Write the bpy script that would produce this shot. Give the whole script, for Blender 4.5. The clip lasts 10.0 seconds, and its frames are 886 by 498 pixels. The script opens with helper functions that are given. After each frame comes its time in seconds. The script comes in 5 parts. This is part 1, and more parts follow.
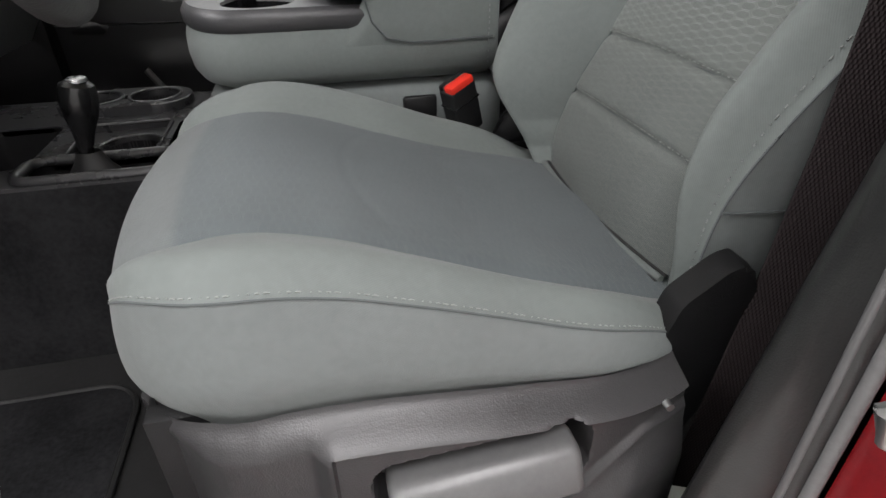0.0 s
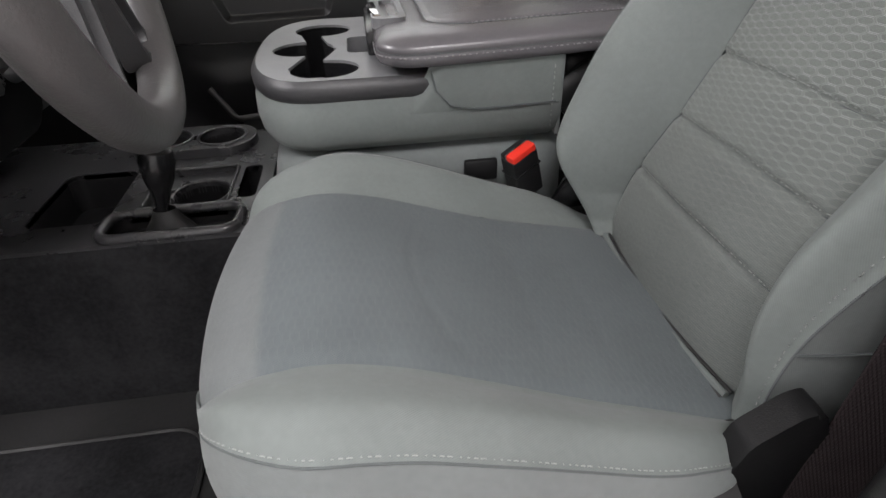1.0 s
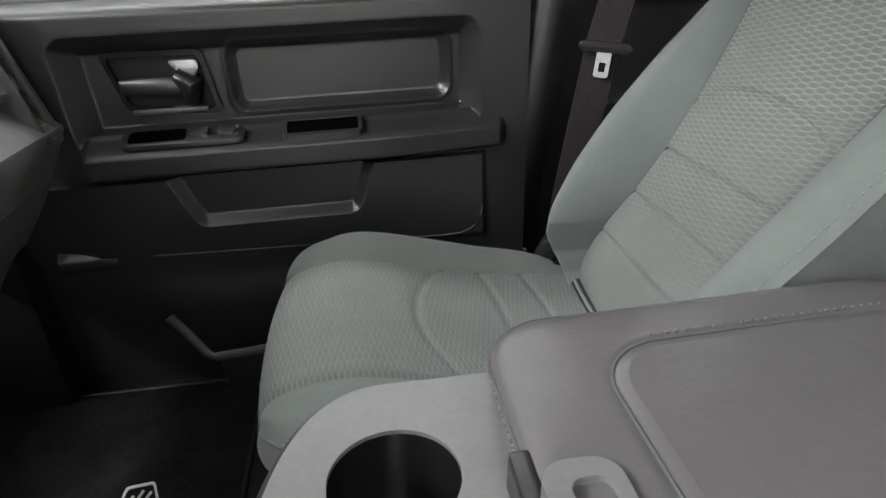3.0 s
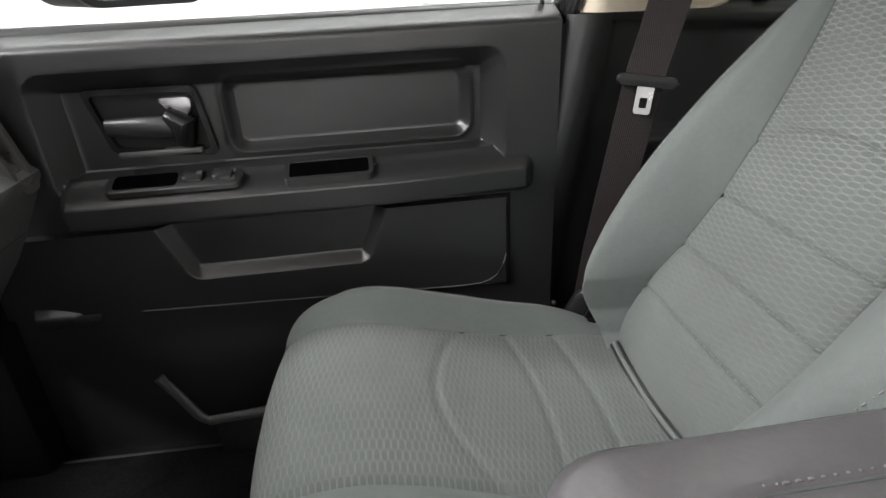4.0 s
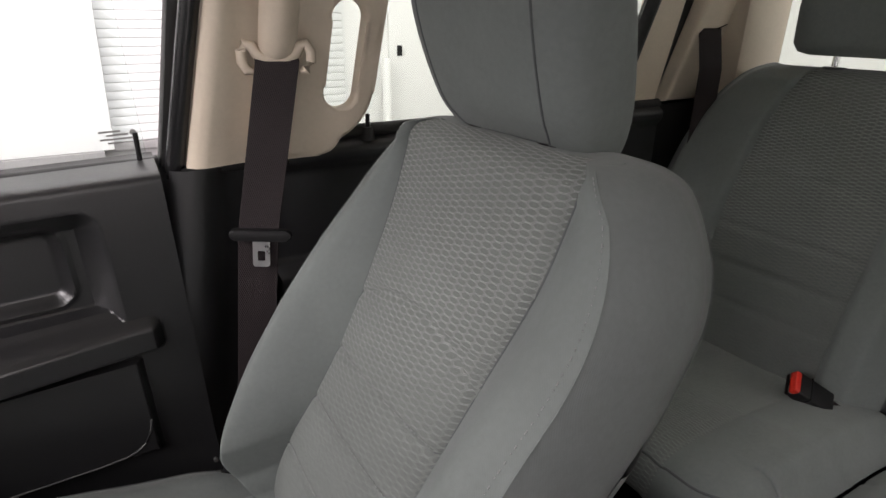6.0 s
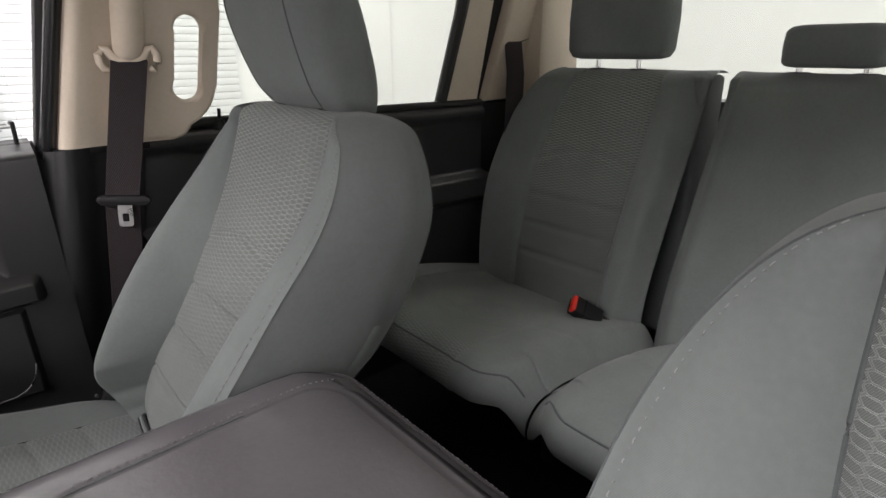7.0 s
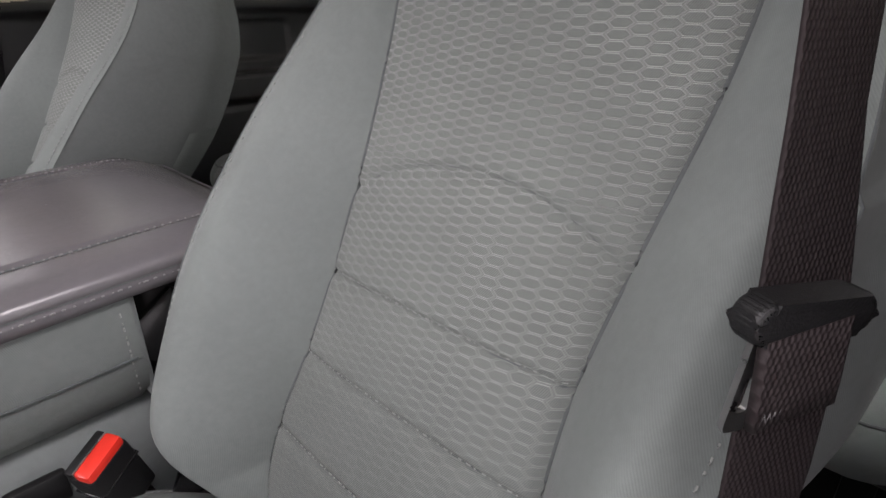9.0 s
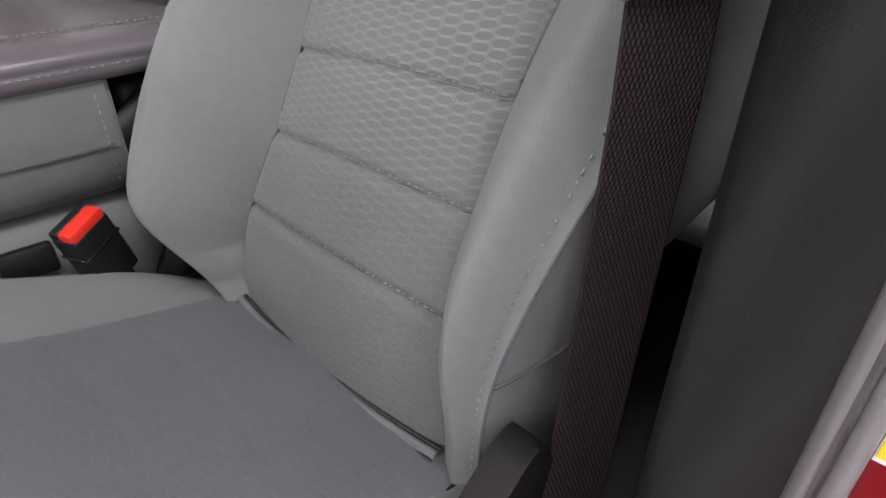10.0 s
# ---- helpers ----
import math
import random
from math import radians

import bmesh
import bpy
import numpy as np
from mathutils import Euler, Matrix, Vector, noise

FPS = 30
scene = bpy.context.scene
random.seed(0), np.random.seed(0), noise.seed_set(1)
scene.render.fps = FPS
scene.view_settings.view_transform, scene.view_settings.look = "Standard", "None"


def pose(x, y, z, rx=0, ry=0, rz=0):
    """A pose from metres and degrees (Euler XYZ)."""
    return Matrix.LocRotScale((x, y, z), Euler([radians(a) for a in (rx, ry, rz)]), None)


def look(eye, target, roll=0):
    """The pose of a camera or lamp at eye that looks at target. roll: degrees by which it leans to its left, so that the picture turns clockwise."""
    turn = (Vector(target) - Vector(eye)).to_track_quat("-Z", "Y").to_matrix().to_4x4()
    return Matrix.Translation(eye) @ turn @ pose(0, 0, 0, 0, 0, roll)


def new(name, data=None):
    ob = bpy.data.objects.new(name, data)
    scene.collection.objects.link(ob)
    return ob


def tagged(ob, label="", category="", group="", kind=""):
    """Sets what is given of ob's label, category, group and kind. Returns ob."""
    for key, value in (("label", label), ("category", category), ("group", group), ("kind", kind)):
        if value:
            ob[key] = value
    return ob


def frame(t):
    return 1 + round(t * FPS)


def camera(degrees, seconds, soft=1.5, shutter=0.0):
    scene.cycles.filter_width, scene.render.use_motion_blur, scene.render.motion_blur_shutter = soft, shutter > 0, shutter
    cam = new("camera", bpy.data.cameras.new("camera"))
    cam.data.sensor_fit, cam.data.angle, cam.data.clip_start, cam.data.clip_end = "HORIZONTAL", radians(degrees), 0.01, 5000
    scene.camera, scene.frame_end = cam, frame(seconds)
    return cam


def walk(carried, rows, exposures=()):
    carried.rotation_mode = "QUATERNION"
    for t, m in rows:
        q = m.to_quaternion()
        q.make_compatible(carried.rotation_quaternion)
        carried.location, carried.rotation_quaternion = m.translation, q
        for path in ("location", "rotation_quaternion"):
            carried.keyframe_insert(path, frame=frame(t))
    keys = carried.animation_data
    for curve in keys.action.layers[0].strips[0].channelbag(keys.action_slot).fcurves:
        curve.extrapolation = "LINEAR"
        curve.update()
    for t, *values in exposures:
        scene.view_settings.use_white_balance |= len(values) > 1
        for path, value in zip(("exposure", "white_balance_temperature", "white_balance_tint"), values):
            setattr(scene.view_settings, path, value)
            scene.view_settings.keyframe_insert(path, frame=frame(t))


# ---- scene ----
cam = camera(76.8, 10.0)
PATH = [
    (0, (0.192, -0.915, 0.632), (0.56, 0.74, -0.429), -0.7),
    (0.5, (0.182, -0.917, 0.68), (0.434, 0.729, -0.428), -1.0),
    (1, (0.183, -0.863, 0.727), (0.396, 0.785, -0.387), -1.8),
    (1.5, (0.184, -0.712, 0.76), (0.397, 0.939, -0.348), -1.7),
    (2, (0.18, -0.504, 0.787), (0.409, 1.19, -0.252), -0.9),
    (2.5, (0.145, -0.296, 0.815), (0.403, 1.432, -0.159), -0.5),
    (2.7, (0.13, -0.221, 0.819), (0.391, 1.518, -0.134), -0.7),
    (3.8, (0.117, -0.084, 0.815), (0.338, 1.677, -0.107), -1.8),
    (4, (0.123, -0.042, 0.82), (0.349, 1.74, -0.059), -1.5),
    (4.5, (0.149, 0.049, 0.844), (0.448, 1.812, -0.051), -1.6),
    (5, (0.255, 0.066, 0.897), (0.774, 1.765, -0.02), -1.0),
    (5.5, (0.297, 0.024, 0.932), (1.095, 1.658, 0.1), -0.1),
    (6, (0.321, -0.032, 0.957), (1.326, 1.519, 0.191), 0.6),
    (6.2, (0.342, -0.08, 0.959), (1.38, 1.465, 0.227), 0.0),
    (7.3, (0.296, -0.44, 0.901), (1.564, 0.96, 0.241), -0.0),
    (7.5, (0.296, -0.486, 0.891), (1.561, 0.899, 0.197), 0.6),
    (8, (0.294, -0.548, 0.856), (1.581, 0.812, 0.154), 0.6),
    (8.5, (0.302, -0.611, 0.826), (1.626, 0.7, 0.098), 0.3),
    (9, (0.313, -0.676, 0.773), (1.622, 0.594, -0.047), -0.4),
    (9.5, (0.299, -0.715, 0.718), (1.597, 0.494, -0.205), 0.2),
    (10, (0.28, -0.755, 0.664), (1.511, 0.448, -0.354), 0.3),
]
walk(cam, [(t, look(eye, target, roll)) for t, eye, target, roll in PATH],
     [(0.0, -0.2, 6500, 10), (1.0, -0.15, 6500, 12), (1.5, 0.0, 6500, 11), (2.0, 0.08, 6480, 8), (2.5, 0.18, 6450, 6), (4.0, 0.32, 6480, 9), (4.5, 0.22, 6500, 12), (5.0, 0.15, 6550, 12), (5.5, -0.08, 6600, 14), (6.0, -0.14, 6650, 16), (7.5, -0.05, 6550, 15), (8.5, 0.0, 6550, 16), (9.0, 0.03, 6540, 18), (9.5, 0.1, 6520, 20), (10.0, 0.1, 6500, 23)])

# ---- light ----
world = bpy.data.worlds.new("world")
scene.world = world
world.use_nodes = True
world.node_tree.nodes["Background"].inputs[0].default_value = (0.95, 0.97, 1.0, 1)
world.node_tree.nodes["Background"].inputs[1].default_value = 0.03


def area(name, eye, target, sx, sy, watts, colour=(1.0, 0.975, 0.985)):
    d = bpy.data.lights.new(name, "AREA")
    d.shape, d.size, d.size_y, d.energy, d.color = "RECTANGLE", sx, sy, watts, colour
    ob = new(name, d)
    ob.matrix_world = look(eye, target)
    return ob


# Lamps added out of view to light the cab and brighten the walls.
area("unseen_lamp", (0.8, -1.75, 2.9), (0.2, -0.5, 0.4), 2.6, 0.7, 122)
# Added wash on the south wall, for fill and door reflections.
area("unseen_lamp", (0.0, -2.0, 2.6), (0.0, -3.4, 0.9), 4.5, 0.7, 60)
# Added wash on the north wall outside the passenger windows.
area("unseen_lamp", (0.6, 1.9, 2.6), (0.6, 3.3, 0.8), 5.0, 0.7, 88)
# Added to whiten the wall behind the back window.
area("unseen_lamp", (3.2, 0.3, 2.9), (4.9, 0.2, 0.9), 0.7, 4.0, 70)
# Added ahead of the cab, as light through the windscreen.
area("unseen_lamp", (-2.3, -0.3, 2.3), (0.3, -0.2, 0.6), 2.6, 0.8, 110)


# ---- materials ----
class Nodes:
    def __init__(self, name):
        self.m = bpy.data.materials.new(name)
        self.m.use_nodes = True
        self.t = self.m.node_tree
        self.b = self.t.nodes["Principled BSDF"]

    def n(self, kind, **inputs):
        node = self.t.nodes.new(kind)
        for k, v in inputs.items():
            self.put(node.inputs[k.replace("_", " ")], v)
        return node

    def put(self, socket, v):
        if isinstance(v, bpy.types.NodeSocket):
            self.t.links.new(v, socket)
        else:
            socket.default_value = v

    def math(self, op, a, b=0.0, c=0.0):
        node = self.t.nodes.new("ShaderNodeMath")
        node.operation = op
        for i, v in enumerate((a, b, c)):
            self.put(node.inputs[i], v)
        return node.outputs[0]

    def noise(self, scale, detail=4.0, coord=None, rough=0.6):
        node = self.n("ShaderNodeTexNoise", Scale=scale, Detail=detail, Roughness=rough)
        self.put(node.inputs["Vector"], coord or self.coord())
        return node.outputs["Fac"]

    def coord(self, which="Object"):
        return self.n("ShaderNodeTexCoord").outputs[which]

    def ramp(self, f, lo, hi, a=0.0, b=1.0):
        node = self.t.nodes.new("ShaderNodeMapRange")
        node.interpolation_type = "SMOOTHSTEP"
        for i, v in enumerate((f, lo, hi, a, b)):
            self.put(node.inputs[i], v)
        return node.outputs[0]

    def mix(self, f, a, b):
        node = self.t.nodes.new("ShaderNodeMix")
        node.data_type = "RGBA"
        self.put(node.inputs[0], f)
        self.put(node.inputs[6], a)
        self.put(node.inputs[7], b)
        return node.outputs[2]

    def bump(self, height, strength=0.3, distance=0.001, base=None):
        node = self.n("ShaderNodeBump", Strength=strength, Distance=distance, Height=height)
        if base is not None:
            self.put(node.inputs["Normal"], base)
        return node.outputs[0]

    def done(self, colour=None, rough=None, normal=None, metal=0.0, coat=0.0, sheen=0.0, spec=0.5):
        for k, v in (("Base Color", colour), ("Roughness", rough), ("Normal", normal), ("Metallic", metal),
                     ("Coat Weight", coat), ("Sheen Weight", sheen), ("Specular IOR Level", spec)):
            if v is not None:
                self.put(self.b.inputs[k], v)
        return self.m


def rgb(r, g, b, k=1.0):
    return (r * k, g * k, b * k, 1)


def shade(k, colour, amount):
    """Colour with broad and fine variation."""
    dark = tuple(c * (1 - amount) for c in colour[:3]) + (1,)
    light = tuple(min(1, c * (1 + amount)) for c in colour[:3]) + (1,)
    f = k.math("ADD", k.math("MULTIPLY", k.noise(9.0), 0.6), k.math("MULTIPLY", k.noise(160.0), 0.4))
    return k.mix(k.ramp(f, 0.3, 0.7), dark, light)


def twill(k, fine=2000.0):
    """Fine diagonal weave of a cloth, on the metre-scaled UV map."""
    uv = k.n("ShaderNodeSeparateXYZ", Vector=k.coord("UV"))
    u, v = uv.outputs[0], uv.outputs[1]
    d = k.math("SINE", k.math("MULTIPLY", k.math("ADD", u, k.math("MULTIPLY", v, 0.6)), fine * 2.2))
    return k.math("ADD", k.math("MULTIPLY", d, 0.5), k.math("MULTIPLY", k.noise(700.0, 2.0), 0.7))


def cloth(name, colour, amount=0.10, sheen=0.12, spec=0.25):
    k = Nodes(name)
    h = twill(k)
    c = k.mix(k.ramp(h, 0.0, 1.0, 0.0, 0.25), shade(k, colour, amount), rgb(*colour[:3], 1.35))
    return k.done(c, 0.85, k.bump(h, 0.16, 0.0005), sheen=sheen, spec=spec)


def honeycomb(name, colour, line, cell=0.0069, strength=1.0, contrast=1.0, low=1.0, front=None, plain=None):
    """Cloth woven with stretched six-sided cells, pale outlines with ridge highlights painted in, and raised pads."""
    k = Nodes(name)
    uv = k.n("ShaderNodeSeparateXYZ", Vector=k.coord("UV"))
    px = k.math("DIVIDE", uv.outputs[1], cell)
    py = k.math("DIVIDE", uv.outputs[0], cell * 2.25)
    ax = k.math("SUBTRACT", k.math("FLOORED_MODULO", px, 1.0), 0.5)
    ay = k.math("SUBTRACT", k.math("FLOORED_MODULO", py, 1.732), 0.866)
    bx = k.math("SUBTRACT", k.math("FLOORED_MODULO", k.math("SUBTRACT", px, 0.5), 1.0), 0.5)
    by = k.math("SUBTRACT", k.math("FLOORED_MODULO", k.math("SUBTRACT", py, 0.866), 1.732), 0.866)

    def dist(x, y):
        x, y = k.math("ABSOLUTE", x), k.math("ABSOLUTE", y)
        return k.math("MAXIMUM", x, k.math("ADD", k.math("MULTIPLY", x, 0.5), k.math("MULTIPLY", y, 0.866)))
    da, db = dist(ax, ay), dist(bx, by)
    d = k.math("MINIMUM", da, db)
    near = k.math("LESS_THAN", da, db)

    def flat_side(x, y):
        x, y = k.math("ABSOLUTE", x), k.math("ABSOLUTE", y)
        return k.ramp(k.math("SUBTRACT", k.math("MULTIPLY", x, 0.5), k.math("MULTIPLY", y, 0.866)), -0.10, 0.04, 0.30, 1.0)
    across = k.math("ADD", k.math("MULTIPLY", near, flat_side(ax, ay)), k.math("MULTIPLY", k.math("SUBTRACT", 1.0, near), flat_side(bx, by)))
    # Ridge highlights go into the outline colour, strongest on the level edges.
    edge = k.math("MULTIPLY", k.math("MULTIPLY", k.ramp(d, 0.375, 0.41), k.ramp(d, 0.445, 0.475, 1.0, 0.0)), across)
    gap = k.ramp(d, 0.37, 0.43)
    pad = k.ramp(d, 0.26, 0.40, 1.0, 0.0)
    full = k.ramp(uv.outputs[1], 0.17, 0.52, low, 1.0)
    weave = twill(k)
    ribs = k.math("SINE", k.math("MULTIPLY", uv.outputs[1], 5200.0))
    worn = k.ramp(k.noise(7.0, 3.0), 0.35, 0.7, 0.6, 1.0)
    lit = k.math("MULTIPLY", worn, k.math("MULTIPLY", full, contrast))
    c = k.mix(k.math("MULTIPLY", gap, k.math("MULTIPLY", lit, 0.16)), shade(k, colour, 0.10), line)
    c = k.mix(k.math("MULTIPLY", edge, lit), c, line)
    c = k.mix(k.ramp(weave, 0.0, 1.0, 0.0, 0.16), c, rgb(*line[:3], 1.1))
    h = k.math("ADD", k.math("ADD", edge, k.math("MULTIPLY", gap, 0.35)), k.math("MULTIPLY", pad, 0.25))
    h = k.math("ADD", h, k.math("MULTIPLY", k.math("MULTIPLY", ribs, gap), 0.10))
    n = k.bump(weave, 0.2, 0.0006, k.bump(k.math("MULTIPLY", h, full), strength, 0.0007))
    if front is not None:
        c = k.mix(k.ramp(uv.outputs[1], front - 0.006, front + 0.006), shade(k, plain, 0.08), c)
    return k.done(c, 0.85, n, sheen=0.12, spec=0.25)


def plastic(name, colour, rough=0.5, grain=900.0, strength=0.25, amount=0.12, coat=0.0, spec=0.5):
    k = Nodes(name)
    v = k.n("ShaderNodeTexVoronoi", Scale=grain, Vector=k.coord())
    h = k.math("ADD", v.outputs["Distance"], k.noise(grain * 0.4, 2.0))
    r = k.ramp(k.noise(14.0, 5.0), 0.2, 0.85, rough - 0.03, rough + 0.04)
    return k.done(shade(k, colour, amount), r, k.bump(h, strength, 0.0004), coat=coat, spec=spec)


def vinyl(name, colour, rough=0.32, grain=320.0, strength=0.16):
    """Soft grained vinyl or leather with a broad sheen."""
    k = Nodes(name)
    h = k.math("ADD", k.noise(grain, 2.0), k.math("MULTIPLY", k.noise(grain * 0.35, 2.0), 0.6))
    return k.done(shade(k, colour, 0.06), rough, k.bump(h, strength, 0.0006))


def web_cloth(name, colour, dots):
    k = Nodes(name)
    uv = k.n("ShaderNodeSeparateXYZ", Vector=k.coord("UV"))
    w = k.math("SINE", k.math("MULTIPLY", uv.outputs[0], 2400.0))
    l = k.math("SINE", k.math("MULTIPLY", uv.outputs[1], 1100.0))
    h = k.math("MULTIPLY", w, l)
    c = k.mix(k.ramp(h, 0.55, 0.95, 0.0, 0.8), shade(k, colour, 0.12), dots)
    return k.done(c, 0.7, k.bump(h, 0.5, 0.0008), spec=0.3)


def metal(name, colour, rough):
    k = Nodes(name)
    return k.done(shade(k, colour, 0.04), k.ramp(k.noise(40.0, 4.0), 0.3, 0.7, rough * 0.8, rough * 1.4), None, metal=1.0)


def glass(name, tint=(0.92, 0.97, 0.95, 1)):
    k = Nodes(name)
    k.b.inputs["Transmission Weight"].default_value = 1.0
    k.b.inputs["IOR"].default_value = 1.01
    return k.done(tint, 0.0)


CLOTH = cloth("seat_cloth", rgb(0.156, 0.174, 0.167))
CLOTH_SIDE = cloth("seat_side_cloth", rgb(0.158, 0.173, 0.170))
HONEY = honeycomb("honeycomb_cloth", rgb(0.120, 0.132, 0.125), rgb(0.48, 0.51, 0.48), low=0.06)
HONEY_SEAT = honeycomb("worn_honeycomb_cloth", rgb(0.103, 0.119, 0.123), rgb(0.140, 0.156, 0.158), strength=0.3, contrast=0.3, front=0.150, plain=rgb(0.140, 0.152, 0.152))
HONEY_PASS = honeycomb("passenger_honeycomb_cloth", rgb(0.150, 0.164, 0.157), rgb(0.32, 0.345, 0.33), strength=0.6, contrast=0.85)
THREAD = cloth("thread", rgb(0.27, 0.285, 0.27), 0.1)
LID_THREAD = cloth("lid_thread", rgb(0.20, 0.195, 0.20), 0.1)
# Dark cloth for seam tubes; its colour carries the shadow in the sewn grooves.
SEAM_SHADOW = cloth("seam_shadow_cloth", rgb(0.09, 0.1, 0.1), 0.1)
BLACK = plastic("black_plastic", rgb(0.011, 0.011, 0.0115), 0.42, spec=0.3)
GLOSS = plastic("gloss_black_plastic", rgb(0.012, 0.012, 0.013), 0.22, strength=0.05)
DASH = plastic("dash_skin", rgb(0.17, 0.17, 0.174), 0.42, grain=700.0)
PILLAR = plastic("pillar_trim", rgb(0.016, 0.0157, 0.0153), 0.34, grain=700.0, spec=0.8)
TRIM = plastic("charcoal_trim", rgb(0.020, 0.020, 0.0212), 0.33, grain=700.0, spec=0.9)
CONSOLE = plastic("console_plastic", rgb(0.032, 0.032, 0.034), 0.28, grain=700.0, strength=0.12)
BASE = plastic("seat_base_plastic", rgb(0.042, 0.041, 0.042), 0.38, grain=800.0, strength=0.25)
LEVER = plastic("lever_plastic", rgb(0.115, 0.115, 0.115), 0.34, strength=0.08)
TRAY = plastic("tray_plastic", rgb(0.175, 0.177, 0.182), 0.38, grain=1100.0, strength=0.12)
BAND = plastic("tray_band_plastic", rgb(0.042, 0.042, 0.044), 0.42, grain=800.0, strength=0.3)
LID = vinyl("lid_vinyl", rgb(0.122, 0.116, 0.123), 0.26, 170.0, 0.30)
RIM = vinyl("wheel_leather", rgb(0.070, 0.067, 0.067), 0.38, 420.0, 0.5)
BEIGE = plastic("beige_plastic", rgb(0.66, 0.57, 0.455), 0.55, grain=600.0, strength=0.12, amount=0.05)
LINER = cloth("headliner_cloth", rgb(0.52, 0.47, 0.40), 0.05)
CARPET = cloth("black_carpet", rgb(0.017, 0.017, 0.018), 0.5, 0.0, 0.02)
VINYL = plastic("floor_vinyl", rgb(0.02, 0.02, 0.02), 0.7, grain=300.0, spec=0.15)
RUBBER = plastic("rubber_seal", rgb(0.014, 0.014, 0.014), 0.55, grain=500.0)
WEB = web_cloth("belt_webbing", rgb(0.0190, 0.0135, 0.0143), rgb(0.060, 0.048, 0.050))
SEAL = plastic("seal_rubber", rgb(0.16, 0.16, 0.16), 0.35, grain=500.0)
CHROME = metal("chrome", rgb(0.85, 0.85, 0.86), 0.10)
STEEL = metal("brushed_steel", rgb(0.55, 0.55, 0.55), 0.3)
SILVER = metal("satin_silver", rgb(0.5, 0.5, 0.51), 0.32)
REDBTN = plastic("red_button", rgb(0.75, 0.035, 0.02), 0.35, strength=0.05, amount=0.05)
PAINT = plastic("red_paint", rgb(0.22, 0.008, 0.012), 0.25, strength=0.02, amount=0.15, coat=0.8)
WHITE = plastic("white_wall", rgb(0.82, 0.82, 0.81), 0.8, grain=60.0, strength=0.1, amount=0.02)
FLOORM = plastic("studio_floor", rgb(0.45, 0.45, 0.44), 0.5, grain=80.0, strength=0.15, amount=0.06)
DOORW = plastic("white_shutter", rgb(0.76, 0.77, 0.77), 0.5, grain=200.0, strength=0.1, amount=0.02)
PAPER = plastic("label_paper", rgb(0.75, 0.72, 0.70), 0.45, strength=0.03, amount=0.03)
REDINK = plastic("red_ink", rgb(0.55, 0.08, 0.09), 0.5, strength=0.0)
# Near-black with the shade inside slots and recesses put into its colour.
HOLE_SHADE = plastic("slot_shade_black", rgb(0.002, 0.002, 0.002), 0.8, strength=0.0, spec=0.0)
# Dark tone for the shade painted into the seat creases.
CREASE_SHADE = plastic("crease_shade", rgb(0.03, 0.03, 0.03), 0.5, strength=0.0)
YELLOW = plastic("yellow_ink", rgb(0.75, 0.60, 0.02), 0.5, strength=0.0)
PRINT = plastic("grey_print", rgb(0.32, 0.32, 0.31), 0.5, strength=0.0)
GLASS = glass("clear_glass")
TINT = glass("tinted_glass", (0.66, 0.71, 0.65, 1))
GREYWALL = plastic("grey_wall_paint", rgb(0.30, 0.29, 0.29), 0.7, grain=80.0, strength=0.1, amount=0.05)
MIRROR = metal("mirror", rgb(0.9, 0.92, 0.92), 0.02)


# ---- mesh helpers ----
def thing(name, label, category, group="", kind="", at=(0, 0, 0)):
    ob = new(name)
    ob.location = at
    ob.empty_display_size = 0.035
    return tagged(ob, label, category, group, kind)


def settle(th, dx=0.0, dy=0.0, dz=0.0, ry=0.0, about=(0, 0, 0)):
    """Shifts a whole thing and tips it about a point along the cab's cross axis."""
    turn = Matrix.Translation(about) @ pose(dx, dy, dz, 0, ry, 0) @ Matrix.Translation(-Vector(about))
    th.matrix_basis = turn @ th.matrix_basis


def link(name, mesh, mat, parent=None, label=""):
    mesh.materials.append(mat)
    ob = new(name, mesh)
    if parent is not None:
        ob.parent = parent
        off = Vector()
        p = parent
        while p is not None:
            off += p.location
            p = p.parent
        ob.location = -off
    if label:
        ob["label"] = label
    return ob


def part(name, bm, mat, parent=None, label="", smooth=40):
    """A bmesh in world coordinates as one mesh object."""
    mesh = bpy.data.meshes.new(name)
    bmesh.ops.recalc_face_normals(bm, faces=bm.faces)
    for e in bm.edges:
        e.smooth = not (len(e.link_faces) == 2 and e.calc_face_angle(0) > radians(smooth))
    for f in bm.faces:
        f.smooth = True
    bm.to_mesh(mesh)
    bm.free()
    return link(name, mesh, mat, parent, label)


